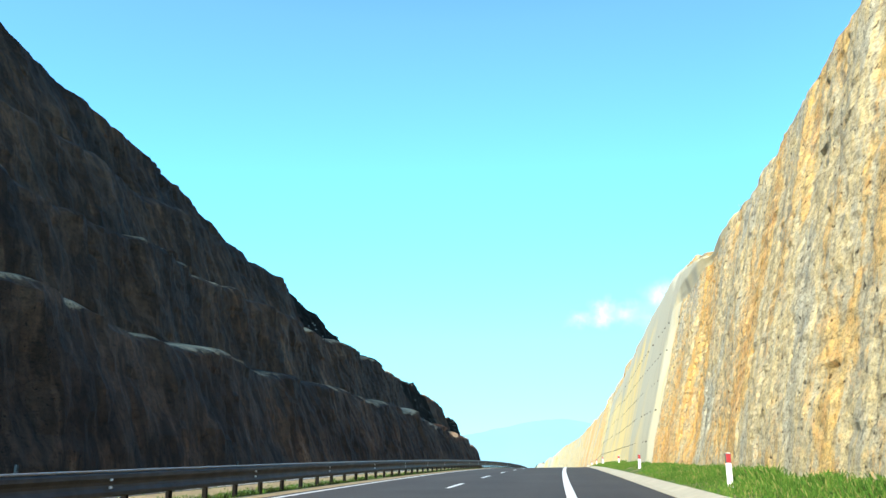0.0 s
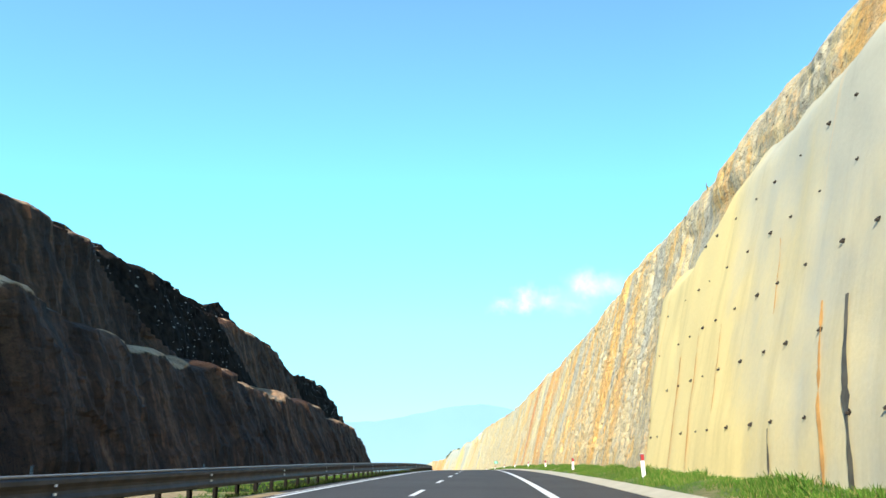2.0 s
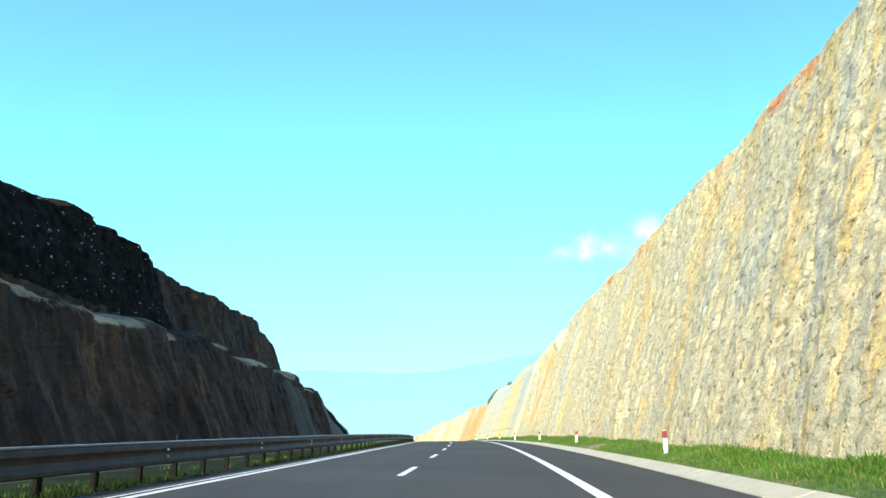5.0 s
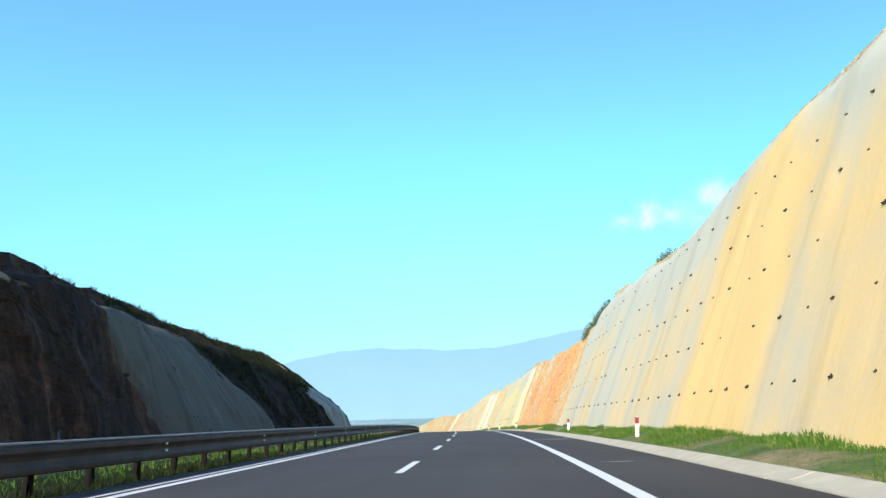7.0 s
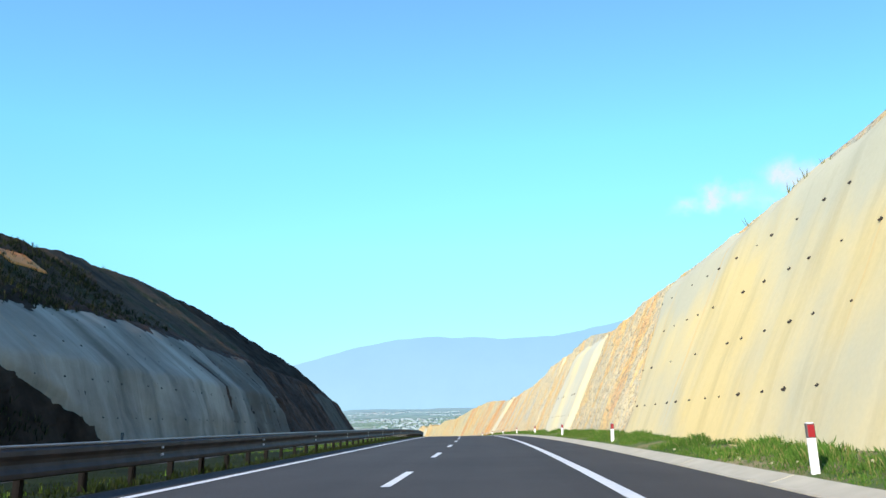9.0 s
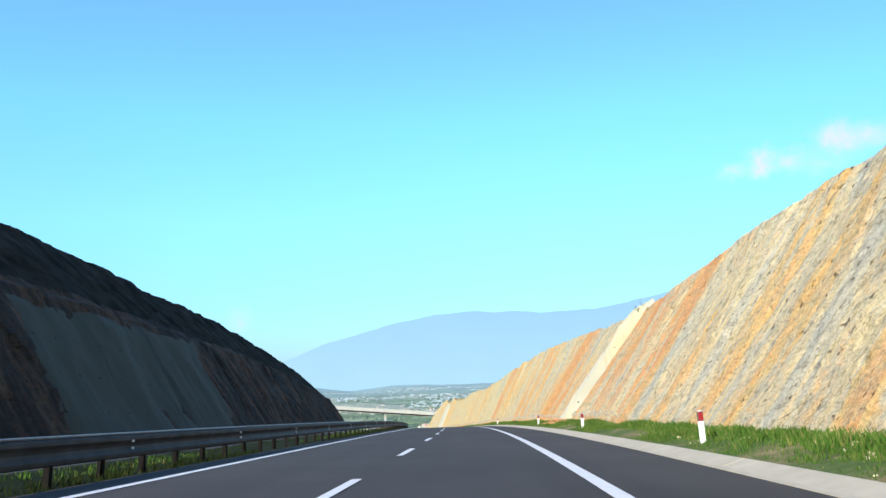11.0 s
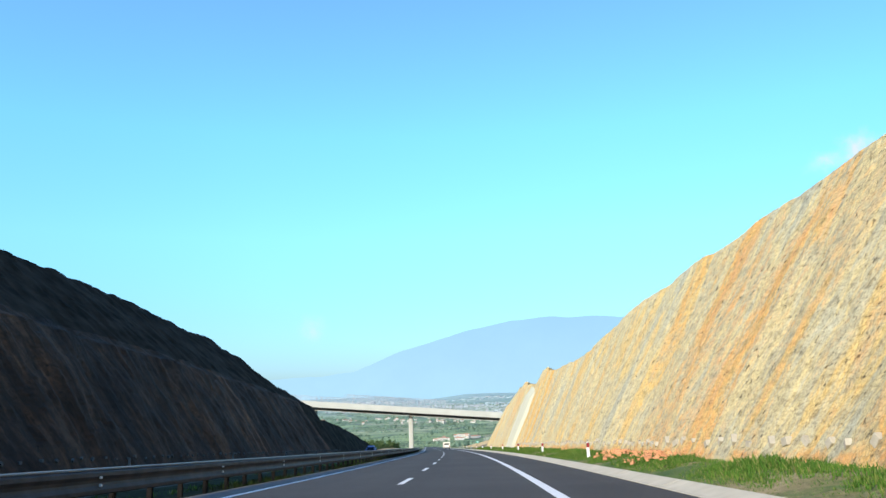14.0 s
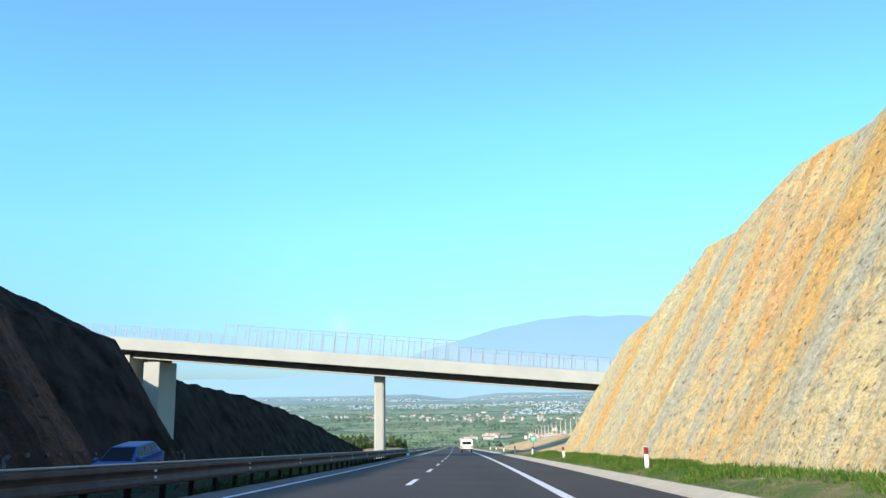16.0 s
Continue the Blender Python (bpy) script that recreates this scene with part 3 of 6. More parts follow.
def under_concrete(s, h):
    m = np.zeros(np.broadcast(s, h).shape)
    for a, c, top, *lean in R_PANELS:
        f = s - (lean[0] if lean else 0.0) * h
        m = np.maximum(m, np.clip(np.minimum(np.minimum(f - a, c - f) / 1.2, (top - h) / 0.8), 0, 1))
    return m


def dip(s):
    """How far the beds lean towards the start of the road."""
    return np.interp(s, [560, 605, 624, 640, 662, 700, 740, 775, 808, 850], [0.0, 1.5, 1.5, 0.65, 0.45, 0.4, 0.45, 0.3, 0.2, 0.3])


def right_relief(s, h):
    u = under_concrete(s, h)
    s = s + dip(s) * h
    rough = np.interp(s, [0, 140, 150, 172, 180, 425, 434, 464, 475, 600, 700, 730, 765, 800, 860], [1, 1, 1.5, 1.5, 1, 1, 1.6, 1.6, 1.0, 0.7, 0.5, 0.4, 0.4, 0.5, 0.6])
    w = 0.8 * vnoise(s * 0.3, h * 0.3, 15)
    r = np.interp(s, [560, 620], [0.7, 0.5]) * fbm(s * 0.16, h * 0.05, 3) + 0.06 * fbm(s * 0.8, h * 0.22, 7)
    r = r + rough * (0.05 * facets(s * 0.5 + w, h * 0.2 + w, 11) + 0.035 * facets(s * 1.0 + w, h * 0.7 + w, 13) + 0.035 * facets(s * 2.1 + w, h * 2.0, 21) + 0.04 * facets(s * 4.0, h * 4.2 + w, 17))
    r = r - rough * 0.16 * np.clip(vnoise(s * 1.9, h * 2.2, 19) - 0.27, 0, 0.2) * 3
    return (r * (1 - u) + u * (0.45 * fbm(s * 0.07, h * 0.04, 3, 2) - 0.2)) * np.clip(0.35 + h / 3, 0, 1)


def left_relief(s, h):
    w = 1.2 * vnoise(s * 0.2, h * 0.2, 29)
    r = 1.5 * fbm(s * 0.10, h * 0.07, 23) + 0.6 * fbm(s * 0.4, h * 0.2, 27) + 0.3 * fbm(s * 0.9, h * 0.12, 33)
    r = r + 0.26 * facets(s * 0.3 + w, h * 0.16 + w, 31) + 0.15 * facets(s * 0.75 + w, h * 0.5, 35) + 0.12 * facets(s * 1.5, h * 1.4, 37)
    return r * np.clip(0.35 + h / 4, 0, 1) * np.interp(s, [400, 430, 850, 875], [1, 0.7, 0.7, 0.3])


# rust in the beds by station, and where it turns to coral red
RUSTY = [(0, 0.3), (18, 0.42), (30, 0.45), (46, 0.7), (143, 0.45), (156, 0.52), (168, 0.62), (178, 0.6), (186, 0.4), (193, 0.3), (196, 0.62), (205, 0.62), (208, 0.32), (216, 0.32), (219, 0.4), (221, 0.9), (226.5, 0.9), (228, 0.35),
         (236, 0.5), (240, 0.3), (246, 0.22), (256, 0.4), (262, 0.2), (300, 0.2), (330, 0.1), (343, 0.08), (345, 0.5), (348, 0.5), (350, 0.08), (358, 0.1), (361, 0.4), (428, 0.4), (434, 0.85), (464, 0.9), (500, 0.4), (590, 0.42), (605, 0.6), (626, 0.55), (629, 0.85), (634, 0.85),
         (637, 0.5), (655, 0.5), (659, 0.66), (662, 0.66), (665, 0.5), (682, 0.5), (688, 0.45), (690, 0.8), (692.5, 0.8), (694, 0.33), (706, 0.37), (714, 0.31), (723, 0.33), (725, 0.71),
         (728, 0.71), (730, 0.31), (734, 0.51), (738, 0.55), (745, 0.55), (749, 0.46), (752, 0.37), (758, 0.33), (768, 0.41), (774, 0.35), (790, 0.54), (798, 0.51), (801, 0.71), (804, 0.46), (828, 0.46), (838, 0.66), (848, 0.46), (870, 0.46)]
CORAL = [(0, 0.1), (195, 0.1), (197, 0.5), (205, 0.4), (208, 0.1), (219, 0.2), (221, 0.9), (226, 0.9), (228, 0.2), (236, 0.35), (240, 0.1), (425, 0.2), (436, 0.55), (442, 0.8), (450, 0.5), (462, 0.8), (470, 0.2), (590, 0.3), (605, 0.7), (640, 0.5), (659, 0.6), (663, 0.4), (680, 0.3), (689, 0.4), (690, 0.9), (692.5, 0.9), (694, 0.1),
         (734, 0.2), (738, 0.4), (745, 0.4), (749, 0.1), (836, 0.1), (840, 0.4), (846, 0.4), (852, 0.1)]


def cut(name, side, s, rows, top_s, top_h, lat_of, relief, material, back):
    v = np.linspace(0, 1, rows)
    S, V = np.meshgrid(s, v, indexing="ij")
    jag = (0.22 if side > 0 else 0.5) * fbm(S * 0.35, S * 0 + 3.3, 41 + side) * np.clip(np.interp(S, top_s, top_h) / 6, 0, 1)
    top = np.maximum(np.interp(S, top_s, top_h) + jag, 0.0)
    h = V * top
    lat = lat_of(S, h) - relief(S, h)
    # the ground behind the crest
    n = 14
    run = np.concatenate([[0.6, 1.6], np.geomspace(3, back, n - 2)])
    top_lat, top_now = lat[:, -1:], h[:, -1:]
    b_lat = top_lat + run
    b_h = np.maximum(top_now - 0.02 * run - 0.25 * np.sqrt(run) + 0.4 * fbm(b_lat * 0.3, S[:, :1] * 0.3, 51), 0.02)
    LAT = np.concatenate([lat, b_lat], 1) * (1 if side > 0 else -1)
    Hh = np.concatenate([h, b_h], 1)
    SS = np.broadcast_to(S[:, :1], LAT.shape)
    uv = np.stack([(SS + (dip(SS) * Hh if side > 0 else 0)) * U, np.concatenate([h, top_now + run], 1) * U], -1)
    SB = SS + (dip(SS) * Hh if side > 0 else 0)
    red = np.interp(SB, *zip(*RUSTY))
    coral = np.interp(SB, *zip(*CORAL))
    if side > 0:
        foot = np.clip((1.0 - Hh) / 0.4, 0, 1) * (SS > 596) * (SS < 812)
        red, coral = np.maximum(red, 0.75 * foot), np.maximum(coral, 0.5 * foot)
        rim = np.clip((Hh - top_now + 1.3) / 0.8, 0, 1) * np.clip(np.minimum(SS - 215, 330 - SS) / 12, 0, 1) * np.clip(0.35 + 2.2 * fbm(SS * 0.16, Hh * 0.2, 59), 0, 1)
        red, coral = np.maximum(red, 0.95 * rim), np.maximum(coral, rim)
    red = red + 0.12 * fbm(SS * 0.11 + Hh * 0.12, Hh * 0.10, 47, 3)
    if side < 0:
        gg = Hh + 1.3 * fbm(SS * 0.06, SS * 0, 43, 4, 0.6) + 0.8 * vnoise(SS * 0.4, SS * 0, 45)
        # ledge edges are coloured paler, as if sun caught their rims
        ledge = np.exp(-((gg - 10.1) / 0.7) ** 2) + np.exp(-((gg - 20.2) / 0.7) ** 2)
        red = red * 0 - 0.12 + (0.85 + 2.2 * fbm(SS * 0.22, Hh * 0.5, 57)) * 1.6 * ledge * np.clip((430 - SS) / 30, 0, 1) * np.interp(SS, [100, 150], [0.5, 1.0])
        coral = coral * 0
    olive = np.interp(SB, [590, 690], [0.0, 1.0]) * (side > 0)
    P = W(SS, LAT, Hh)
    if side > 0:
        P, uv, red, coral, olive = P[::-1], uv[::-1], red[::-1], coral[::-1], olive[::-1]
    ob = sheet(name, P, uv, material, extra={"red": red, "coral": coral, "olive": olive})
    ob.data.materials.append(EARTH)
    ob.data.materials.append(SOIL_D)
    ob.data.materials.append(NETTED)
    ob.data.materials.append(TURF)
    sm = np.zeros((len(s) - 1, LAT.shape[1] - 1), np.int32)
    sm[:, rows - 1:] = 1 if side < 0 else 0
    sm[:, rows + 4:] = 4
    if side < 0:
        S0, h0 = S[:-1, :-1], h[:-1, :-1]
        # these dark slots trace shaded stretches of slope as well as netting
        rag = 3 * fbm(S0 * 0.2, h0 * 0.2, 49)
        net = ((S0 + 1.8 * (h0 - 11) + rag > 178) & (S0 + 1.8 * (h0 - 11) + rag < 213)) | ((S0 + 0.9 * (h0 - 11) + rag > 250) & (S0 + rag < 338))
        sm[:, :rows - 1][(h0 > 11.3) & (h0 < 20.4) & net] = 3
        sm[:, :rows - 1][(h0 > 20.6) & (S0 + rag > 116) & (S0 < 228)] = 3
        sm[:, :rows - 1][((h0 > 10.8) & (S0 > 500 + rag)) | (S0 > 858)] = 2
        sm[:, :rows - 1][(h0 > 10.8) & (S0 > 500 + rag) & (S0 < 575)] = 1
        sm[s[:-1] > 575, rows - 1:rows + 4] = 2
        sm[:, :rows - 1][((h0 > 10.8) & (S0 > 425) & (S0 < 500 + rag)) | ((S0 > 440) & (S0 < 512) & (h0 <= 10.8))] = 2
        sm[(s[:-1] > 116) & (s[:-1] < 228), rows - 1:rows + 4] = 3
    else:
        sm = sm[::-1]
    ob.data.polygons.foreach_set("material_index", sm.ravel())
    return ob


s_right = np.arange(-20, 878.1, 0.2)
right_cut = tagged(cut("rock_cutting_right", 1, s_right, 84, R_TOP_S, R_TOP_H, right_lat, right_relief, ROCK, 160),
                   "steep sunlit cutting of grey and orange bedded rock", "rock face", kind="structure")
s_left = np.concatenate([np.arange(-190, 20, 3.0), np.arange(20, 995.1, 0.55)])
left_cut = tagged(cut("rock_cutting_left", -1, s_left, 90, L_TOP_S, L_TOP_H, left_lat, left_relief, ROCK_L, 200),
                  "high benched cutting of rock coloured dark for its shade", "rock face", kind="structure")


# sprayed concrete on the faces: first and last station at the foot, lean of each end, top height, ochre by station
def shotcrete(side, s0, s1, lean0, lean1, top_of, ochre, label, lift=0.22, row0=1.75, rows=0, pitch=1.87, gap=1.86, seed=0, fade=([0], [0.0]), base_of=None, mat=None):
    n = max(8, int((s1 - s0) / 0.5))
    A, V = np.meshgrid(np.linspace(0, 1, n), np.linspace(0, 1, 30), indexing="ij")
    lat_of = right_lat if side > 0 else left_lat
    top_line = R_TOP_H if side > 0 else L_TOP_H
    top_s = R_TOP_S if side > 0 else L_TOP_S
    S = s0 + (s1 - s0) * A
    top = np.minimum(np.interp(S, *top_of), np.interp(S, top_s, top_line) - 0.1)
    top = top + 0.35 * fbm(S * 0.5, S * 0 + seed, 61)
    base = np.interp(S, *base_of) + 0.4 * fbm(S * 0.4, S * 0 + 2.0, 67) if base_of else 0.0 * S
    h = base + V * (top - base)
    S = S + (1 - A) * (lean0 * h + 1.1 * fbm(h * 0.4, h * 0 + seed, 63)) + A * (lean1 * h + 1.1 * fbm(h * 0.4, h * 0 + seed + 5, 65))
    rel = (right_relief if side > 0 else left_relief)(S, h)
    wave = 0.45 * fbm(S * 0.07, h * 0.04, 3, 2) + 0.10 if side > 0 else 1.5 * fbm(S * 0.10, h * 0.07, 23)
    edge = np.minimum(np.minimum(A, 1 - A) * (s1 - s0), (1 - V) * top * 1.5 + 0.25)
    if base_of:
        edge = np.minimum(edge, V * (top - base) * 1.5)
    out = wave * np.clip(0.35 + h / 3, 0, 1) + 0.07 * fbm(S * 0.9, h * 0.7, 71)
    if side < 0:
        out = np.maximum(out, rel - 0.05) * 0.5 + 0.5 * out + 0.3 * fbm(S * 0.5, h * 0.09, 77) + 0.10 * facets(S * 0.8, h * 0.6, 79)
    f = np.clip(edge / 1.8, 0, 1)
    out = (rel - 0.15) * (1 - f) + (out + lift) * f
    lat = lat_of(S, h) - out
    if side < 0:
        lat = -lat
    P = W(S, lat, h)
    uv = np.stack([S * U, h * U], -1)
    och = np.interp(S - 0.25 * h + 3.5 * fbm(S * 0.3, h * 0.2, 73), *ochre) - np.interp(S, *fade) * np.clip((V - 0.6) / 0.3 + fbm(S * 0.35, h * 0.1, 75), 0, 1)
    if side > 0:
        P, uv, och = P[::-1], uv[::-1], och[::-1]
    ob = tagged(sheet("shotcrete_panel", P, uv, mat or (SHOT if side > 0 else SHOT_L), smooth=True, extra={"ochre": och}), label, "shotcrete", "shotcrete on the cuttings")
    # nail heads in rows
    rng = random.Random(seed)
    for r in range(rows):
        hh = row0 + r * pitch
        for c in range(int((s1 - s0) / gap)):
            if rng.random() < 0.12:
                continue
            a = (c + 0.5 + (0.5 if r % 2 else 0.0)) * gap / (s1 - s0)
            if a > 0.98:
                continue
            i, j = int(a * (n - 1)), hh / max(0.1, float(top[min(n - 1, int(a * (n - 1))), 0])) * 29
            if j > 27.5:
                continue
            j0, f = int(j), j - int(j)
            q = W(S[i, j0:j0 + 2], lat[i, j0:j0 + 2], h[i, j0:j0 + 2])
            p = q[0] * (1 - f) + q[1] * f
            hd = float(np.interp(S[i, j0], _SG, _HD))
            m = Matrix.Translation(Vector(p.tolist())) @ Matrix.Rotation(hd + (0 if side > 0 else math.pi), 4, "Z")
            m = m @ Matrix.Rotation(rng.uniform(-0.4, 0.4), 4, "X") @ Matrix.Scale(rng.choice((0.24, 0.3, 0.34, 0.38, 0.42)), 4)
            share("nail_head", NAIL_MESH, ob, m)
    return ob


_bm = bmesh.new()
box(_bm, (-0.03, -0.10, -0.10), (0.02, 0.10, 0.10), Matrix.Rotation(0.4, 4, "X"), 0.01)
tube(_bm, (0.0, 0, 0), (-0.15, 0.02, -0.03), 0.05, 0.045, 6)
tube(_bm, (-0.07, 0, -0.01), (-0.12, 0.0, -0.02), 0.075, 0.06, 6)
_ob = part("nail_head", _bm, NAIL)
NAIL_MESH = _ob.data
bpy.data.objects.remove(_ob)

shotcrete(1, 48.5, 139, 0.0, 0.5, ([48, 55, 66, 75, 98, 111, 126, 131, 139], [12.5, 17.4, 17, 14, 12, 11.6, 11.5, 9.8, 9.3]),
          ([48, 52, 58, 64, 72, 80, 104, 112, 119, 124, 128, 142], [0.0, 0.05, 0.3, 0.35, 0.75, 0.8, 0.75, 0.42, 0.36, 0.6, 1.1, 1.3]),
          "sprayed concrete wall stained yellow ochre, with rows of nail heads", rows=5, seed=1, fade=([48, 100, 118, 126], [1.2, 1.0, 0.3, 0.0]))


shotcrete(1, 34, 54, 0.0, 0.0, ([30, 60], [17, 17]), ([30, 40, 47, 54], [0.5, 0.4, 0.1, 0.0]), "cap of pale sprayed concrete over the top of the rock", seed=12,
          base_of=([34, 40, 45, 48.5, 50, 51.5, 54], [10.6, 10.4, 10.2, 9.9, 8.6, 6.0, 5.0]))


def stain(s0, h0, h1, w, material, label):
    """A run of water or rust down the sprayed concrete, a film over its surface."""
    A, V = np.meshgrid(np.linspace(-1, 1, 5), np.linspace(0, 1, 26), indexing="ij")
    h = h1 + (h0 - h1) * V
    S = s0 - 0.26 * (h1 - h) + 0.05 * fbm(h * 0.8, h * 0 + s0, 171) + A * w * (0.5 + 0.4 * V + 0.9 * fbm(h * 2.6, h * 0 + s0, 173, 5, 0.65)) * np.clip((1 - V) * 5 + 0.1, 0, 1)
    out = (0.45 * fbm(S * 0.07, h * 0.04, 3, 2) + 0.10) * np.clip(0.35 + h / 3, 0, 1) + 0.07 * fbm(S * 0.9, h * 0.7, 71) + 0.22 + 0.035
    P = W(S, right_lat(S, h) - out, h)
    ob = sheet("wall_stain", P[::-1], np.stack([S * U, h * U], -1)[::-1], material, True)
    return tagged(ob, label, "stain", kind="structure")


stain(119.15, 0.1, 4.2, 0.17, WET, "dark wet run down the sprayed concrete")
stain(120.35, 0.1, 4.3, 0.10, RUN, "orange rust run down the sprayed concrete")
stain(124.2, 4.6, 6.9, 0.05, RUN, "thin orange rust run down the sprayed concrete")
stain(131.6, 0.4, 5.6, 0.05, RUN, "thin orange rust run down the sprayed concrete")
stain(134.0, 0.3, 4.8, 0.07, RUN, "orange rust run down the sprayed concrete")
stain(128.6, 2.2, 5.2, 0.04, RUN, "thin orange rust run down the sprayed concrete")
stain(122.6, 0.1, 1.6, 0.06, WET, "short dark run at the foot of the sprayed concrete")
shotcrete(1, 360.5, 429, 0.0, 0.0, ([360, 430], [13, 11]), ([360, 362, 364, 370, 373, 376, 378, 380, 383, 386, 390, 400, 429], [0.6, 0.5, 0.2, 0.3, 0.8, 0.75, 0.55, 0.75, 1.35, 1.25, 0.5, 0.35, 0.35]),
          "pale sprayed concrete wall with an ochre stain and nail heads", rows=5, seed=2, fade=([0], [0.8]), mat=SHOT_O)
shotcrete(1, 343, 363, 0.0, 0.0, ([340, 365], [13, 13]), ([340, 345, 347, 350, 352, 354, 357, 359, 363], [0.3, 0.7, 0.7, 0.2, 0.2, 0.95, 0.9, 0.2, 0.2]),
          "cap of pale sprayed concrete over the top of the rock", seed=11, base_of=([343, 352, 358, 361, 363], [10.0, 9.8, 9.0, 7.6, 6.8]))
shotcrete(1, 470, 501.5, 0.28, 0.33, ([468, 505], [12.0, 12.0]), ([468, 480, 487, 492, 497, 505], [0.5, 0.55, 0.9, 0.6, 0.45, 0.4]),
          "cream sprayed concrete wall with nail heads", rows=4, seed=3, fade=([0], [0.5]), mat=SHOT_C)
shotcrete(1, 525, 541, 0.0, 0.1, ([525, 541], [8.6, 8.6]), ([525, 541], [0.3, 0.2]), "narrow strip of pale sprayed concrete", rows=2, seed=4)
shotcrete(1, 617.2, 622.8, -1.82, -1.74, ([600, 624], [7.4, 7.4]), ([600, 617, 619, 624], [0.25, 0.25, 0.02, 0.02]), "narrow slanting strip of pale sprayed concrete", rows=3, pitch=1.6, gap=2.6, seed=5)
shotcrete(1, 813, 826, -0.12, -0.28, ([811, 814, 824, 827], [7.4, 7.8, 8.9, 8.9]), ([808, 813, 817, 822, 824, 827], [0.1, 0.1, 0.0, 0.05, 0.0, 0.3]), "patch of cream sprayed concrete on the rock", seed=6, mat=SHOT_G)
shotcrete(-1, 366, 387.5, 0.6, -0.25, ([366, 374, 388], [9.6, 9.0, 6.5]), ([360, 376, 379, 381, 384, 390], [-0.1, 0.0, -0.3, -0.3, 0.15, 0.1]), "thin sprayed concrete coloured dark for shade, over the rock", seed=12, mat=SHOT_D)
shotcrete(-1, 412.5, 449, -0.5, -1.4, ([409, 415, 433, 452], [10.6, 10.6, 10.4, 10.2]), ([400, 460], [0.0, 0.0]), "sprayed concrete coloured grey for the shade", rows=4, pitch=2.2, gap=2.2, seed=8)
# the ochre values here paint patches of sunlight on the grey
shotcrete(-1, 505, 556, -2.3, 0.3, ([505, 516, 530, 560], [6.6, 8.6, 10.0, 10.4]), ([490, 520, 530, 545, 570], [0.6, 0.65, 0.4, 0.2, 0.0]), "grey sprayed concrete with sunlit patches painted pale", rows=4, pitch=2.2, gap=2.2, seed=9)
shotcrete(-1, 604, 640, 0.2, 0.15, ([604, 640, 655], [9.3, 9.8, 8.9]), ([600, 655], [-0.2, -0.2]), "sprayed concrete coloured grey for the shade", rows=3, pitch=2.4, gap=3.0, seed=10, mat=SHOT_D)

# ---------------------------------------------------------------- road
s_road = np.concatenate([np.arange(-60, 1000, 4.0), np.arange(1000, 1500.1, 12.0)])
ribbon("road", s_road, [-4.75, -3.75, -2, 0, 2, 3.75, 6.1], [0.0] * 7, ASPHALT, label="smooth dark asphalt carriageway", category="road")
ribbon("road_opposite", s_road, [-17.5, -14, -11, -8.2], [-0.05] * 4, ASPHALT, label="asphalt carriageway of the other direction", category="road")


def stripe(name, s0, s1, lat, w, label, step=2.0):
    s = np.linspace(s0, s1, max(2, int((s1 - s0) / step)))
    ob = ribbon(name, s, [lat - w / 2, lat + w / 2], [0.012, 0.012], PAINT, label=label, category="road marking")
    return ob


stripe("edge_line", -60, 1400, -3.75, 0.20, "solid white edge line on asphalt", 4)
stripe("edge_line", -60, 1400, 3.75, 0.24, "solid white edge line on asphalt", 4)
stripe("edge_line", -60, 1400, -9.0, 0.18, "solid white edge line on asphalt", 4)
stripe("edge_line", -60, 1400, -16.6, 0.18, "solid white edge line on asphalt", 4)
ribbon("grit_strip", np.arange(-20, 130, 4.0), [-4.74, -4.5, -4.2], [0.03, 0.02, 0.004], SAND, label="sandy grit along the edge of the asphalt", category="grit")
ribbon("grit_strip", np.arange(640, 1100, 4.0), [-4.74, -4.4, -4.0], [0.03, 0.02, 0.004], GRAVEL, label="grey grit along the edge of the asphalt", category="grit")
ribbon("grit_strip", np.arange(-20, 130, 4.0), [-8.25, -7.6, -6.9, -6.3], [0.02, 0.07, 0.07, -0.06], SAND, label="strip of bare sandy ground on the median", category="grit")
stripe("edge_line", 126, 412, -4.05, 0.09, "thin older white line beside the edge line", 4)
DASH = 11.0
for i in range(-3, 118):
    c = 27.87 + DASH * i + (0.0 if i < 22 else -3.36 if i < 46 else -5.55)
    tagged(stripe("lane_dash", c - 2.0, c + 2.0, 0.0, 0.17, "white lane dash on asphalt", 2), group="dashes of the lane line")

# lime spilt on the shoulder
rng = np.random.default_rng(31)
for s0, l0, size in ((395.7, 5.0, 0.75), (396.4, 5.7, 0.4), (377.0, 4.7, 0.3), (394.8, 6.0, 0.3)):
    a = np.linspace(0, 2 * math.pi, 40, endpoint=False)
    r = size * (0.55 + 0.6 * rng.random(40)) * (1 + 0.3 * np.sin(3 * a + s0))
    bm = bmesh.new()
    bm.faces.new([bm.verts.new(p) for p in W(s0 + 0.5 * r * np.sin(a), l0 + r * np.cos(a), 0.008 + 0 * a).tolist()])
    bmesh.ops.triangulate(bm, faces=bm.faces[:])
    tagged(part("lime_stain", bm, LIME), "pale lime stain on the asphalt shoulder", "stain", kind="structure")

# concrete channel along the hard shoulder, in cast lengths
GUT_L = 6.0
_prof = [(0, -0.25), (0, 0.015), (0.12, 0.03), (0.34, -0.03), (0.56, 0.03), (0.78, 0.10), (0.85, 0.09), (0.85, -0.25)]
gutter = thing("drain_channel", place(0, 6.1, 0), "pale concrete drain channel along the hard shoulder", "drain", kind="structure")
gutter.matrix_world = Matrix()
_ob = part("channel_length", extrude_profile([(x * U, z * U) for x, z in _prof], (GUT_L - 0.03) * U), CONCRETE)
GUT_MESH = _ob.data
bpy.data.objects.remove(_ob)
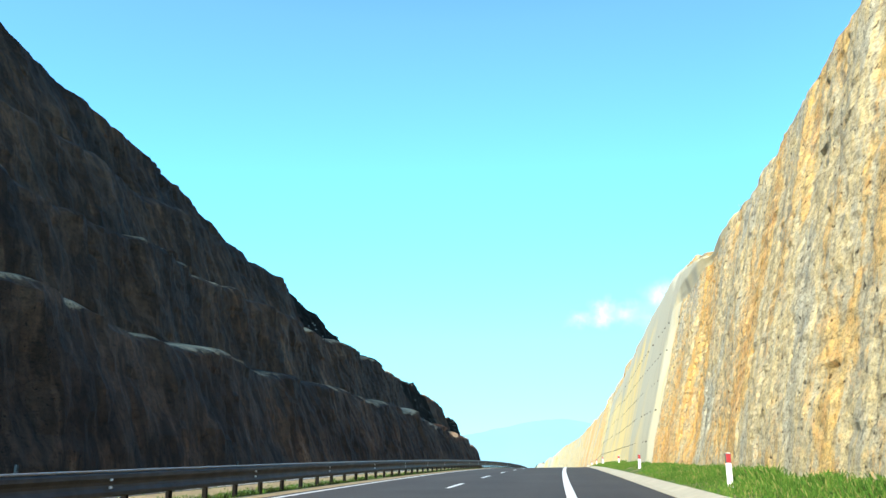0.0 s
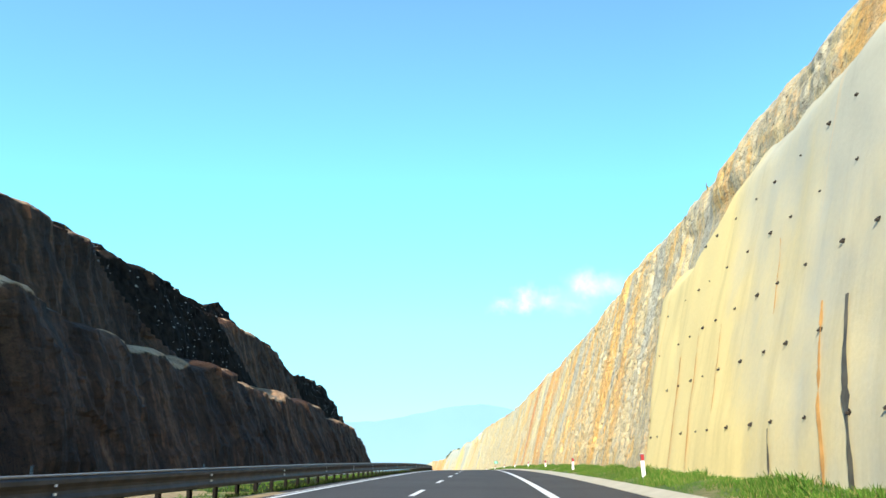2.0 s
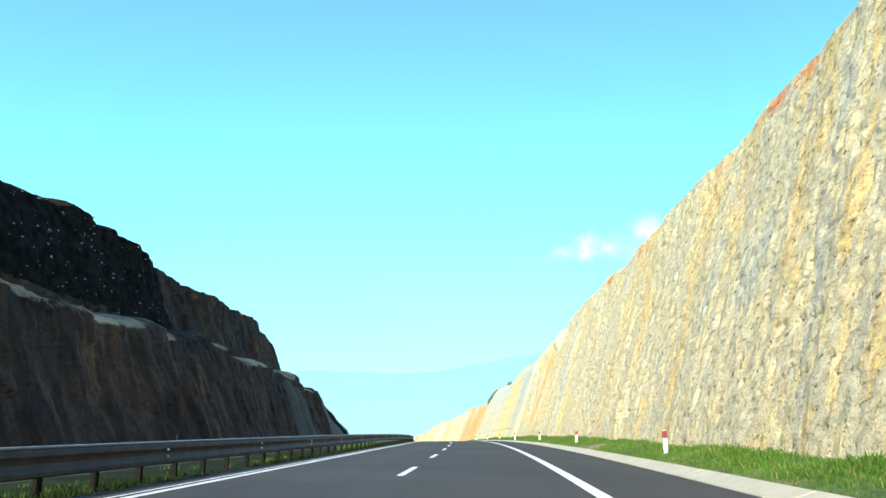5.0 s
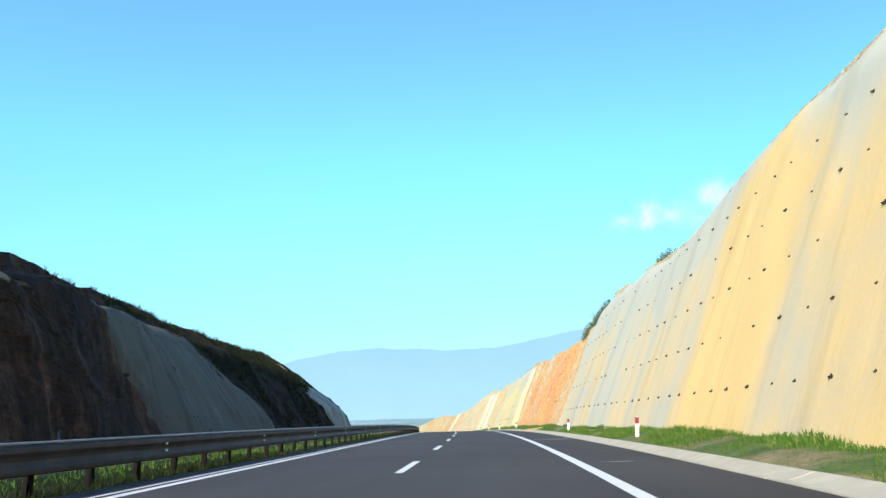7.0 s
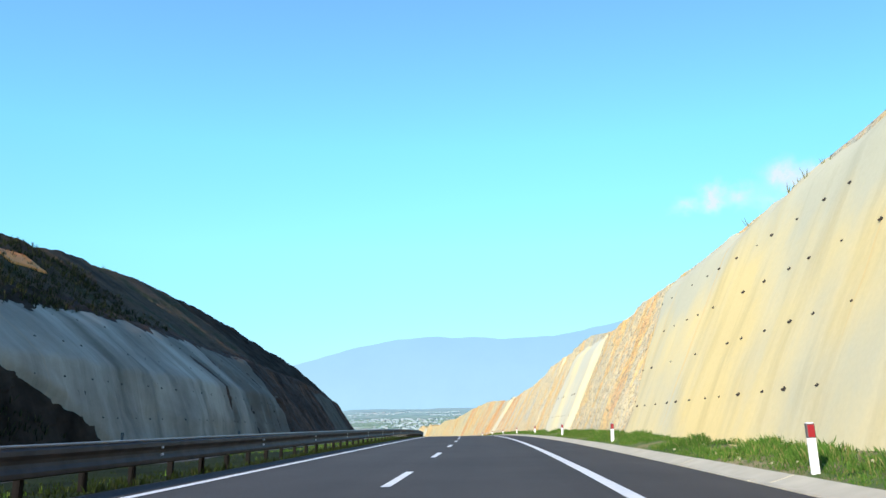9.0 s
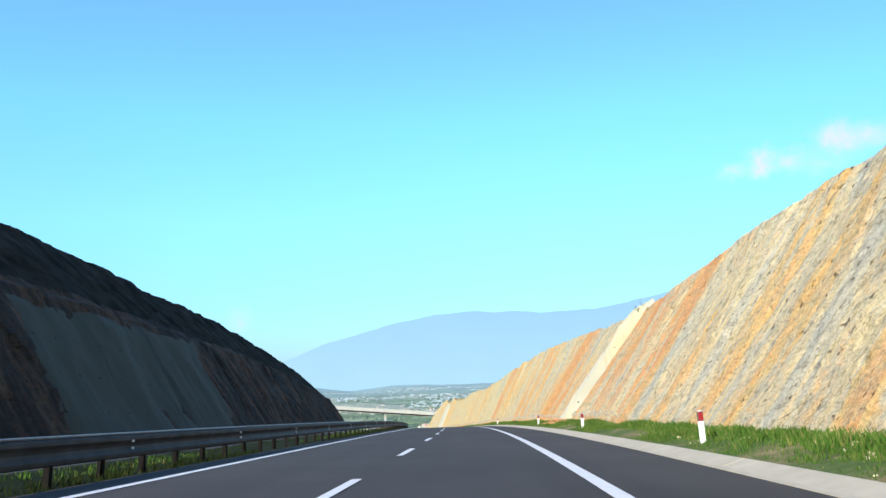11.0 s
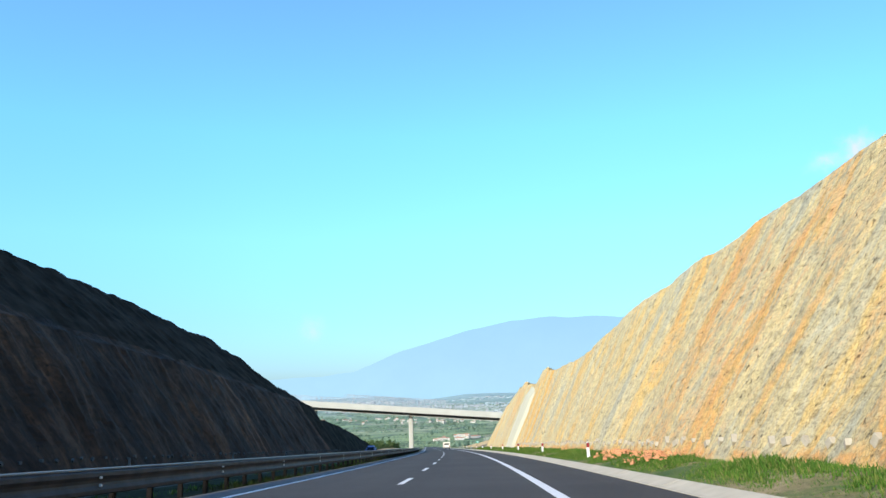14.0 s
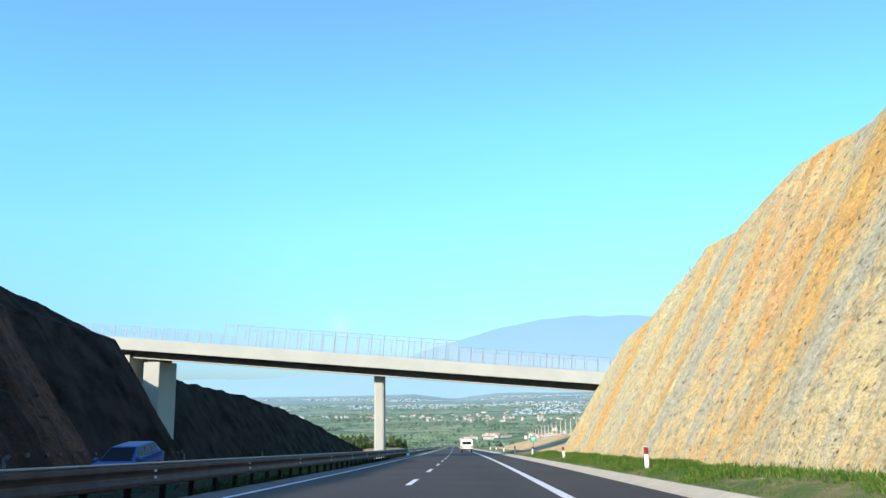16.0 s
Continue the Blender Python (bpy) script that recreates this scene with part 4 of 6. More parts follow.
for i in range(-8, 190):
    share("channel_length", GUT_MESH, gutter, place(i * GUT_L, 6.1, 0))

# verges and median
s_v = np.arange(-60, 1100, 1.5)
_S, _L = np.meshgrid(s_v, np.linspace(6.9, 9.6, 8), indexing="ij")
_h = 0.05 + 0.30 * np.clip((_L - 7.0) / 1.6, 0, 1) + 0.16 * fbm(_S * 0.4, _L * 0.9, 81) * np.clip((_L - 6.9) * 2, 0, 1)
tagged(sheet("verge", W(_S, _L, _h), np.stack([_L, _S], -1) * U, TURF, True), "grassy verge at the foot of the rock", "verge", kind="structure")
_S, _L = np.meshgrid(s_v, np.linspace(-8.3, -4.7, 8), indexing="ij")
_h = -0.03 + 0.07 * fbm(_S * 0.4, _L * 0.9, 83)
tagged(sheet("median", W(_S, _L, _h), np.stack([_L, _S], -1) * U, TURF_D, True), "grassy median strip coloured dark for shade, behind the guard rail", "median", kind="structure")
# lighter turf over the start of the median paints it sunlit
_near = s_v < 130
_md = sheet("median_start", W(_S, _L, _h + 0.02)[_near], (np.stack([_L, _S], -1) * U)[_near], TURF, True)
tagged(_md, "grassy median strip coloured lighter for sunlight, behind the guard rail", "median", kind="structure")
_S, _L = np.meshgrid(s_v, np.linspace(-21.5, -17.4, 6), indexing="ij")
_h = -0.05 + 0.25 * np.clip((-_L - 17.6) / 3, 0, 1) + 0.1 * fbm(_S * 0.4, _L * 0.9, 85)
tagged(sheet("verge_far", W(_S, _L, _h), np.stack([_L, _S], -1) * U, TURF, True), "gravelly verge under the shaded rock", "verge", kind="structure")


def blades(name, s, lat, h, size, material, label, seed, per=3):
    """Tufts of grass, each of some bent blades."""
    rng = np.random.default_rng(seed)
    n = len(s)
    base = np.repeat(W(s, lat, h), per, 0)
    sz = np.repeat(size, per) * rng.uniform(0.6, 1.2, n * per)
    ang = rng.uniform(0, 2 * math.pi, n * per)
    off = np.stack([np.cos(ang), np.sin(ang), 0 * ang], -1)
    side = np.stack([-np.sin(ang), np.cos(ang), 0 * ang], -1)
    base = base + off * (rng.uniform(0, 0.12, n * per) * U)[:, None]
    wdt = (0.05 * sz + 0.004)[:, None]
    tip = base + off * (rng.uniform(0.15, 0.7, n * per) * sz)[:, None] + np.array([0, 0, 1.0]) * sz[:, None]
    mid = base * 0.5 + tip * 0.5 + np.array([0, 0, 0.14]) * sz[:, None]
    V = np.stack([base - side * wdt, base + side * wdt, mid + side * wdt * 0.7, tip, mid - side * wdt * 0.7], 1).reshape(-1, 3)
    k = np.arange(n * per) * 5
    me = bpy.data.meshes.new(name)
    me.from_pydata(V.tolist(), [], (k[:, None] + np.arange(5)).tolist())
    me.materials.append(material)
    return tagged(new(name, me), label, "grass", kind="stuff")


_r = np.random.default_rng(5)
n = 200000
_s, _l = _r.uniform(-5, 880, n), 6.95 + 2.3 * _r.beta(1.3, 1.0, n)
keep = fbm(_s * 0.12, _l * 0.6, 91) + 0.3 * fbm(_s * 0.02, _l * 0, 93) > np.interp(_s, [380, 420, 520, 570], [-0.6, -0.25, -0.25, -0.7])
_s, _l = _s[keep], _l[keep]
_h = 0.03 + 0.30 * np.clip((_l - 7.0) / 1.6, 0, 1)
blades("grass", _s, _l, _h, (0.05 + 0.09 * np.clip((_l - 6.9) / 1.5, 0, 1)) * (1 + 1.1 * np.clip(fbm(_s * 0.5, _l * 0.8, 191), -0.4, 1)) * _r.uniform(0.5, 1.5, len(_s)) * U, GRASS, "rough green grass on the verge", 6, 4)
_s, _l = _r.uniform(0, 900, 60000), -4.85 - 3.2 * _r.beta(0.8, 1.4, 60000)
keep = fbm(_s * 0.1, _l * 0.5, 99) > -0.15
_s, _l = _s[keep], _l[keep]
blades("grass", _s, _l, _s * 0 - 0.05, np.interp(_l, [-6.2, -5.3], [0.07, 0.13]) * _r.uniform(0.4, 1.5, len(_s)) * U, GRASS_D, "rough grass on the median", 7, 3)
_s, _l = _r.uniform(0, 135, 5000), -4.8 - 3.3 * _r.random(5000)
blades("grass", _s, _l, _s * 0 - 0.02, 0.10 * _r.uniform(0.5, 1.3, len(_s)) * U, GRASS, "rough median grass in a lighter green for sunlight", 17, 3)
# lighter clumps imitate sun on parts of the dark median
_s, _l = _r.uniform(130, 900, 26000), -5.6 - 2.6 * _r.random(26000)
keep = fbm(_s * 0.09, _l * 0.6, 193) > 0.1
_s, _l = _s[keep], _l[keep]
blades("grass", _s, _l, _s * 0 - 0.03, 0.11 * _r.uniform(0.5, 1.4, len(_s)) * U, GRASS, "green clumps of grass on the median", 27, 3)
for lo, hi, lat_of, tops, sd in ((20, 870, right_lat, (R_TOP_S, R_TOP_H), 1), (40, 980, left_lat, (L_TOP_S, L_TOP_H), -1)):
    n = 5000
    _s = _r.uniform(lo, hi, n)
    _t = np.interp(_s, *tops)
    _run = _r.uniform(0, 6, n)
    ok = fbm(_s * 0.08, _run * 0.3, 95) > -0.05
    _s, _t, _run = _s[ok], _t[ok], _run[ok]
    blades("dry_grass", _s, sd * (lat_of(_s, _t) + _run), _t - 0.25 * np.sqrt(_run) - 0.15, 0.3 * _r.uniform(0.4, 1.3, len(_s)) * U, DRY, "dry tufts along the crest of the cutting", 8, 4)

_s, _t = _r.uniform(412, 535, 16000), _r.uniform(0.5, 17, 16000)
ok = (_t < np.interp(_s, L_TOP_S, L_TOP_H)) & ((_s - 457 > -2.4 * _t) | (_t > 10.6)) & ((_s < 502 - 2.3 * _t) | (_t > np.interp(_s, [490, 516, 530], [6.9, 9.4, 10.6]))) & (fbm(_s * 0.2, _t * 0.3, 97) > -0.2)
_s, _t = _s[ok], _t[ok]
blades("scrub", _s, -left_lat(_s, _t) + left_relief(_s, _t), _t, 0.34 * _r.uniform(0.4, 1.4, len(_s)) * U, SCRUB_D, "low scrub coloured dark for the shade on the earth slope", 9, 5)

def loose_stones(name, s, lat, h, size, material, label, seed):
    """Small broken stones, each an uneven eight-cornered lump."""
    r = np.random.default_rng(seed)
    n = len(s)
    c = W(s, lat, h)
    cube = np.array([[x, y, z] for z in (-1, 1) for y in (-1, 1) for x in (-1, 1)], float)
    V = c[:, None] + cube[None] * r.uniform(0.35, 1.0, (n, 8, 3)) * size[:, None, None] * np.array([1.0, 1.0, 0.7])
    q = np.array([[0, 2, 3, 1], [4, 5, 7, 6], [0, 1, 5, 4], [2, 6, 7, 3], [0, 4, 6, 2], [1, 3, 7, 5]])
    me = bpy.data.meshes.new(name)
    me.from_pydata(V.reshape(-1, 3).tolist(), [], (np.arange(n)[:, None, None] * 8 + q).reshape(-1, 4).tolist())
    me.materials.append(material)
    return tagged(new(name, me), label, "stones", kind="stuff")


n = 900
_s, _l = _r.uniform(420, 830, n), 7.1 + 2.0 * _r.beta(1.6, 1.0, n)
ok = fbm(_s * 0.05, _l * 0.5, 161) > -0.05
_s, _l = _s[ok], _l[ok]
loose_stones("loose_stones", _s, _l, 0.06 + 0.30 * np.clip((_l - 7.0) / 1.6, 0, 1), 0.018 + 0.045 * _r.random(len(_s)) ** 3, ROCK, "pale broken stones fallen on the verge", 18)
n = 420
_c = _r.integers(0, 4, n)
_s = np.array([618.0, 694.0, 741.0, 747.0])[_c] + _r.normal(0, 1.6, n)
_l = 8.75 - np.abs(_r.normal(0, 0.45, n))
loose_stones("rubble", _s, _l, 0.16 + 0.30 * np.clip((_l - 7.0) / 1.6, 0, 1) + 0.18 * np.clip(_l - 8.0, 0, 1), 0.025 + 0.06 * _r.random(n) ** 2, CORAL_E, "orange rubble fallen from the rock onto the verge", 19)

# orange soil spilt over the channel
_S, _L = np.meshgrid(np.linspace(426.0, 434.0, 60), np.linspace(6.0, 8.6, 40), indexing="ij")
_e = 1 - np.hypot((_S - 431.0) / 2.4, (_L - 6.9) / 0.75) + 0.45 * fbm(_S * 1.1, _L * 1.4, 181)
_g = np.interp(_L, [6.1, 6.44, 6.9, 7.0, 8.6], [0.02, -0.03, 0.10, 0.06, 0.36])
tagged(sheet("soil_spill", W(_S, _L, _g - 0.06 + 0.16 * np.clip(_e * 2.2, -0.6, 1) + 0.03 * fbm(_S * 4, _L * 4, 183)), np.stack([_L, _S], -1) * U, BANK, True), "orange soil washed down over the drain channel", "soil", kind="structure")
_q = _r.normal(0, 1, (260, 2))
loose_stones("rubble", 431.0 + 1.3 * _q[:, 0], 7.3 + 0.55 * _q[:, 1], np.interp(7.3 + 0.55 * _q[:, 1], [6.1, 6.44, 6.9, 7.0, 8.6], [0.03, -0.01, 0.12, 0.12, 0.42]), 0.012 + 0.035 * _r.random(260) ** 2, BANK, "orange crumbs of soil on the drain channel", 20)

# stones added to imitate flecks of sunlight on the dark slope
_s, _t = _r.uniform(118, 335, 1400), _r.uniform(11.5, 24, 1400)
ok = ((_t > 20.8) & (_s < 228) | (_t < 20.2) & ((np.abs(_s + 1.8 * (_t - 11) - 195) < 16) | (_s > 255))) & (_t < np.interp(_s, L_TOP_S, L_TOP_H) - 0.3)
_s, _t = _s[ok], _t[ok]
loose_stones("loose_stones", _s, -left_lat(_s, _t) + left_relief(_s, _t) + 0.02, _t, 0.03 + 0.07 * _r.random(len(_s)) ** 2, LIME, "pale stones standing in for sunlit flecks on the dark slope", 21)

# ---------------------------------------------------------------- guard rail
RAIL_L, POST_GAP = 3.6, 1.8
_w = [(0.0, 0.0), (0.075, 0.02), (0.085, 0.07), (0.02, 0.12), (0.0, 0.16), (0.02, 0.20), (0.085, 0.25), (0.075, 0.30), (0.0, 0.33)]
_w = [(x * 0.8, z * 1.38) for x, z in _w]
_beam = [(x * U, z * U) for x, z in _w] + [((x - 0.02) * U, z * U) for x, z in _w[::-1]]
_ob = part("beam", extrude_profile(_beam, (RAIL_L + 0.1) * U), STEEL)
BEAM_MESH = _ob.data
bpy.data.objects.remove(_ob)
_bm = bmesh.new()
box(_bm, (-0.07 * U, -0.05 * U, -0.5 * U), (-0.03 * U, 0.05 * U, 0.76 * U))
box(_bm, (-0.14 * U, -0.05 * U, -0.5 * U), (-0.03 * U, -0.035 * U, 0.76 * U))
box(_bm, (-0.14 * U, 0.035 * U, -0.5 * U), (-0.03 * U, 0.05 * U, 0.76 * U))
_ob = part("post", _bm, POST_S)
POST_MESH = _ob.data
bpy.data.objects.remove(_ob)
_bm = bmesh.new()
box(_bm, (0.05 * U, -0.03 * U, -0.022 * U), (0.085 * U, 0.03 * U, 0.022 * U), None, 0.003)
_ob = part("reflector", _bm, WHITE)
REFL_MESH = _ob.data
bpy.data.objects.remove(_ob)
_bm = bmesh.new()
tube(_bm, (-0.02 * U, 0, 0), (-0.02 * U, (RAIL_L + 0.02) * U, 0), 0.022 * U, 0.022 * U, 8)
_ob = part("top_tube", _bm, TUBE_S)
TUBE_MESH = _ob.data
bpy.data.objects.remove(_ob)


def rail(s0, s1, lat):
    g = thing("guard_rail", Matrix(), "galvanised steel guard rail with posts along the median", "guard rail", "guard rails of the median")
    for i in range(round((s1 - s0) / RAIL_L)):
        s = s0 + i * RAIL_L
        share("beam", BEAM_MESH, g, place(s, lat, 0.32))
        share("top_tube", TUBE_MESH, g, place(s, lat + 0.02, 0.80))
        if i % 2 == 0:
            share("reflector", REFL_MESH, g, place(s + 1, lat, 0.50))
            share("reflector", REFL_MESH, g, place(s + 1, lat, 0.64))
        for j in range(2):
            share("post", POST_MESH, g, place(s + j * POST_GAP, lat, 0.02))
    return g


for k in range(-1, 6):
    rail(k * 144.0, (k + 1) * 144.0, -5.1)
rail(864.0, 909.0, -5.1)

# ---------------------------------------------------------------- delineator posts


def delineator(s, lat, m, red=True):
    d = thing("delineator_post", m, "white plastic road edge post with a red reflector band" if red else "small road edge post coloured grey for the shade", "post", "posts along the road")
    bm = bmesh.new()
    box(bm, (-0.05, -0.03, -0.15), (0.05, 0.03, 0.63), None, 0.018)
    part("shaft", bm, WHITE if red else GREY_P, d)
    bm = bmesh.new()
    box(bm, (-0.052, -0.032, 0.44), (0.052, 0.032, 0.622), None, 0.012)
    band = part("reflector_band", bm, DARK_C if red else STEEL, d, "dark band" if red else "")
    bm = bmesh.new()
    box(bm, (-0.04, -0.037, 0.455), (0.04, -0.03, 0.605), None, 0.003)
    part("reflector", bm, RED if red else GREY_P, band, "red reflector" if red else "")
    return d


POST_AT = [22.1, 44.3, 66.8, 89, 110.5, 132.5, 154.5, 176.3, 197, 219.4, 241, 262, 283, 304, 325, 345.4, 368.3, 389.4, 410.5, 453.8, 474, 495.1, 516.5,
           538, 559.5, 581, 601.2, 622.8, 666, 707.6, 752.3, 773, 794, 816, 839, 860, 881, 902, 923, 944, 965]
first = delineator(0.7, 7.7, place(0.7, 7.7, 0.1, 0, True))
for s in POST_AT:
    lat = float(np.interp(s, [44, 67, 89, 132, 154, 176, 340, 346, 367, 453, 474, 495, 520, 707, 752, 794, 839, 860], [7.75, 8.2, 7.85, 7.8, 7.75, 7.9, 7.7, 7.35, 7.6, 7.65, 7.25, 7.35, 7.6, 7.7, 7.95, 7.85, 7.8, 7.7]))
    copy_thing(first, place(s, lat, float(np.interp(s, [60, 85, 135, 170], [0.1, 0.24, 0.2, 0.08])), 0.0, True) @ Matrix.Rotation(random.uniform(-0.05, 0.05), 4, "Y"))
firstl = delineator(30, -18.2, place(30.0, -18.2, 0.0, 0, True), False)
for i in range(1, 44):
    copy_thing(firstl, place(30.0 + 21.45 * i, -18.2, 0.0, 0.0, True))


def small_sign(s, lat, k=1.0):
    g = thing("distance_sign", place(s, lat, 0.1, 0, True, k), "small green distance sign on a steel pole", "sign", "small green signs")
    bm = bmesh.new()
    tube(bm, (0, 0.03, -0.2), (0, 0.03, 1.7), 0.025, 0.025, 8)
    part("pole", bm, STEEL, g)
    bm = bmesh.new()
    box(bm, (-0.32, -0.01, 1.25), (0.32, 0.02, 1.75), None, 0.008)
    p = part("panel", bm, SIGN, g)
    bm = bmesh.new()
    box(bm, (-0.2, -0.018, 1.54), (0.2, -0.012, 1.62))
    box(bm, (-0.12, -0.018, 1.38), (0.12, -0.012, 1.46))
    part("lettering", bm, WHITE, p, "white bars of lettering")
    return g


small_sign(262, 8.0, 0.72)
small_sign(886, 8.3, 0.72)

# anchor blocks along the foot of the rock
_bm = bmesh.new()
box(_bm, (-0.16, -0.30, -0.20), (0.2, 0.30, 0.20), None, 0.05)
_ob = part("anchor_block", _bm, BLOCK)
ANCHOR_MESH = _ob.data
bpy.data.objects.remove(_ob)
# the left row gets a darkened copy, its shade in the material
ANCHOR_SHADED = ANCHOR_MESH.copy()
ANCHOR_SHADED.materials[0] = DARK_C
anchors = thing("anchor_row", Matrix(), "row of pale concrete anchor blocks along the foot of the rock", "anchor blocks")
anchors_l = thing("anchor_row", Matrix(), "row of concrete anchor blocks at the foot of the shaded rock", "anchor blocks")
rng = random.Random(4)
for side, own, lo, hi in ((1, anchors, 600, 812), (-1, anchors_l, 690, 880)):
    s = lo
    while s < hi:
        s += rng.uniform(0.7, 1.35) if side > 0 else rng.uniform(1.0, 1.8)
        hh = 0.88 + rng.uniform(-0.08, 0.08)
        if side > 0 and 616 < s < 624:
            continue
        lat = (right_lat(s, hh) - right_relief(np.array([s]), np.array([hh]))[0] - 0.02) if side > 0 else -(left_lat(s, hh) - left_relief(np.array([s]), np.array([hh]))[0] - 0.08)
        m = place(s, float(lat), hh, 0 if side > 0 else math.pi, True) @ Matrix.Rotation(rng.uniform(-0.3, 0.3), 4, "Z") @ Matrix.Rotation(rng.uniform(-0.9, 0.9), 4, "X")
        share("anchor_block", ANCHOR_MESH if side > 0 else ANCHOR_SHADED, own, m @ Matrix.Scale(rng.uniform(0.24, 0.38) if side > 0 else rng.uniform(0.22, 0.36), 4))

# ---------------------------------------------------------------- bridge


def span(a, b, prof, material, name, parent, label=""):
    """A beam with cross-section prof (x to the near side, z up) from a to b."""
    a, b = Vector(a), Vector(b)
    bm = extrude_profile(prof, (b - a).length)
    y = (b - a).normalized()
    x = y.cross(Vector((0, 0, 1))).normalized()
    z = x.cross(y)
    m = Matrix((x, y, z)).transposed().to_4x4()
    m.translation = a
    bm.transform(m)
    bmesh.ops.recalc_face_normals(bm, faces=bm.faces)
    return part(name, bm, material, parent, label)


def deck_at(lat, dh=0.0, along=0.0):
    s = 888 - 0.02 * lat + along
    base = Vector(W(888, 0, 0).tolist())
    p = Vector(W(s, lat, 0).tolist())
    p.z = base.z + (7.45 - 0.09 * lat + dh) * U
    return p


bridge = thing("road_bridge", Matrix(), "pale concrete road bridge on slim piers over the motorway", "bridge")
_A, _B = deck_at(-75), deck_at(60)
g = U
span(_A, _B, [(-1.9 * g, 0.0), (1.9 * g, 0.0), (2.0 * g, 0.72 * g), (-2.0 * g, 0.72 * g)], DARK_C, "girder", bridge, "concrete girder coloured dark for the overhang's shadow")
span(_A, _B, [(-2.2 * g, -0.10 * g), (2.2 * g, -0.10 * g), (2.2 * g, 0.0), (-2.2 * g, 0.0)], BRIDGE_C, "bottom_flange", bridge)
span(_A, _B, [(-3.2 * g, 0.72 * g), (3.2 * g, 0.72 * g), (3.2 * g, 1.0 * g), (-3.2 * g, 1.0 * g)], BRIDGE_C, "deck", bridge)
for sgn in (1, -1):
    span(_A, _B, [(sgn * 3.2 * g, 0.64 * g), (sgn * 3.45 * g, 0.64 * g), (sgn * 3.45 * g, 1.78 * g), (sgn * 3.2 * g, 1.78 * g)], BRIDGE_C, "parapet", bridge)
for lat, along in ((-6.6, 0.0),):
    bm = bmesh.new()
    _t, _f = deck_at(lat, 0.05, along), Vector(W(888, lat, -1).tolist())
    box(bm, (-0.5 * g, -0.85 * g, 0), (0.5 * g, 0.85 * g, _t.z - _f.z - 0.1 * g), None, 0.2 * g)
    bm.transform(Matrix.Translation((_t.x, _t.y, _f.z)) @ Matrix.Rotation(float(np.interp(888, _SG, _HD)), 4, "Z"))
    part("pier", bm, BRIDGE_C, bridge)
for lat, foot in ((-29.0, 1.0), (18, 1.0)):
    bm = bmesh.new()
    _t = deck_at(lat, -0.12)
    z0 = float(W(888, 0, foot)[2])
    box(bm, (-0.8 * g, -2.2 * g, z0 - _t.z - 3), (0.8 * g, 2.4 * g, -0.25 * g), None, 0.08 * g)
    bm.transform(Matrix.Translation(_t) @ Matrix.Rotation(float(np.interp(888, _SG, _HD)), 4, "Z"))
    part("end_pier", bm, BRIDGE_C, bridge)
    bm = bmesh.new()
    box(bm, (-0.5 * g, -1.8 * g, -0.25 * g), (0.5 * g, 1.8 * g, 0.02), None)
    bm.transform(Matrix.Translation(_t) @ Matrix.Rotation(float(np.interp(888, _SG, _HD)), 4, "Z"))
    part("bearing", bm, DARK_C, bridge)

bm = bmesh.new()
_t = deck_at(-34.5, -0.14)
box(bm, (-3.2 * g, -2.6 * g, -5.0 * g), (3.4 * g, 2.6 * g, 0), None, 0.06 * g)
bm.transform(Matrix.Translation(_t) @ Matrix.Rotation(float(np.interp(888, _SG, _HD)), 4, "Z"))
part("abutment", bm, BRIDGE_C, bridge)

fence = thing("bridge_fence", Matrix(), "steel mesh fence panels along the bridge parapet", "fence")
_bm = bmesh.new()
PW, PH = 1.2 * U, 2.0 * U
tube(_bm, (0, 0, 0), (0, 0, PH), 0.026, 0.026, 6)
FENCE = [("post", part("post", _bm, MESHWIRE))]
for nm, z, r in (("top_rail", PH, 0.018), ("bottom_rail", 0.12, 0.016)):
    FENCE.append((nm, part(nm, tube(bmesh.new(), (0, 0, z), (0, PW, z), r, r, 6), MESHWIRE)))
_bm = bmesh.new()
for i in range(1, 10):
    tube(_bm, (0, PW * i / 10, 0.12), (0, PW * i / 10, PH), 0.0045, 0.0045, 3)
    tube(_bm, (0, 0, 0.12 + (PH - 0.12) * i / 10), (0, PW, 0.12 + (PH - 0.12) * i / 10), 0.0045, 0.0045, 3)
FENCE.append(("wire_mesh", part("wire_mesh", _bm, MESHWIRE)))
FENCE = [(nm, o.data, bpy.data.objects.remove(o))[:2] for nm, o in FENCE]
_dir = (deck_at(10) - deck_at(0)).normalized()
_x = _dir.cross(Vector((0, 0, 1))).normalized()
for lat0, lat1, low in ((-60, -21.5, 0.6), (-21.5, 1.3, 1.0), (1.3, 30, 0.7)):
    n = int((lat1 - lat0) / 1.2)
    for sgn in (1, -1):
        for i in range(n):
            p = deck_at(lat0 + i * 1.2, 1.78) + _x * (sgn * 3.32 * U)
            m = Matrix((_x, _dir, _x.cross(_dir))).transposed().to_4x4()
            m.translation = p
            for nm, me in FENCE:
                tagged(share(nm, me, fence, m @ Matrix.Diagonal((1, 1, low, 1))), kind="stuff" if nm == "wire_mesh" else "")

# ---------------------------------------------------------------- valley
PLAIN = -80.0                  # height of the valley floor over the start of the road, road units
_ss = np.concatenate([np.arange(-200, 1500, 20.0), np.geomspace(1500, 6200, 60)])
_ll = np.concatenate([-np.geomspace(5200, 60, 46), np.linspace(-50, 50, 26), np.geomspace(60, 5200, 46)])
_S, _L = np.meshgrid(_ss, _ll, indexing="ij")
_rz = np.interp(_S, _SG, _RZ)
_a = np.clip((_S - 905) / 160, 0, 1)
_a = _a * _a * (3 - 2 * _a)
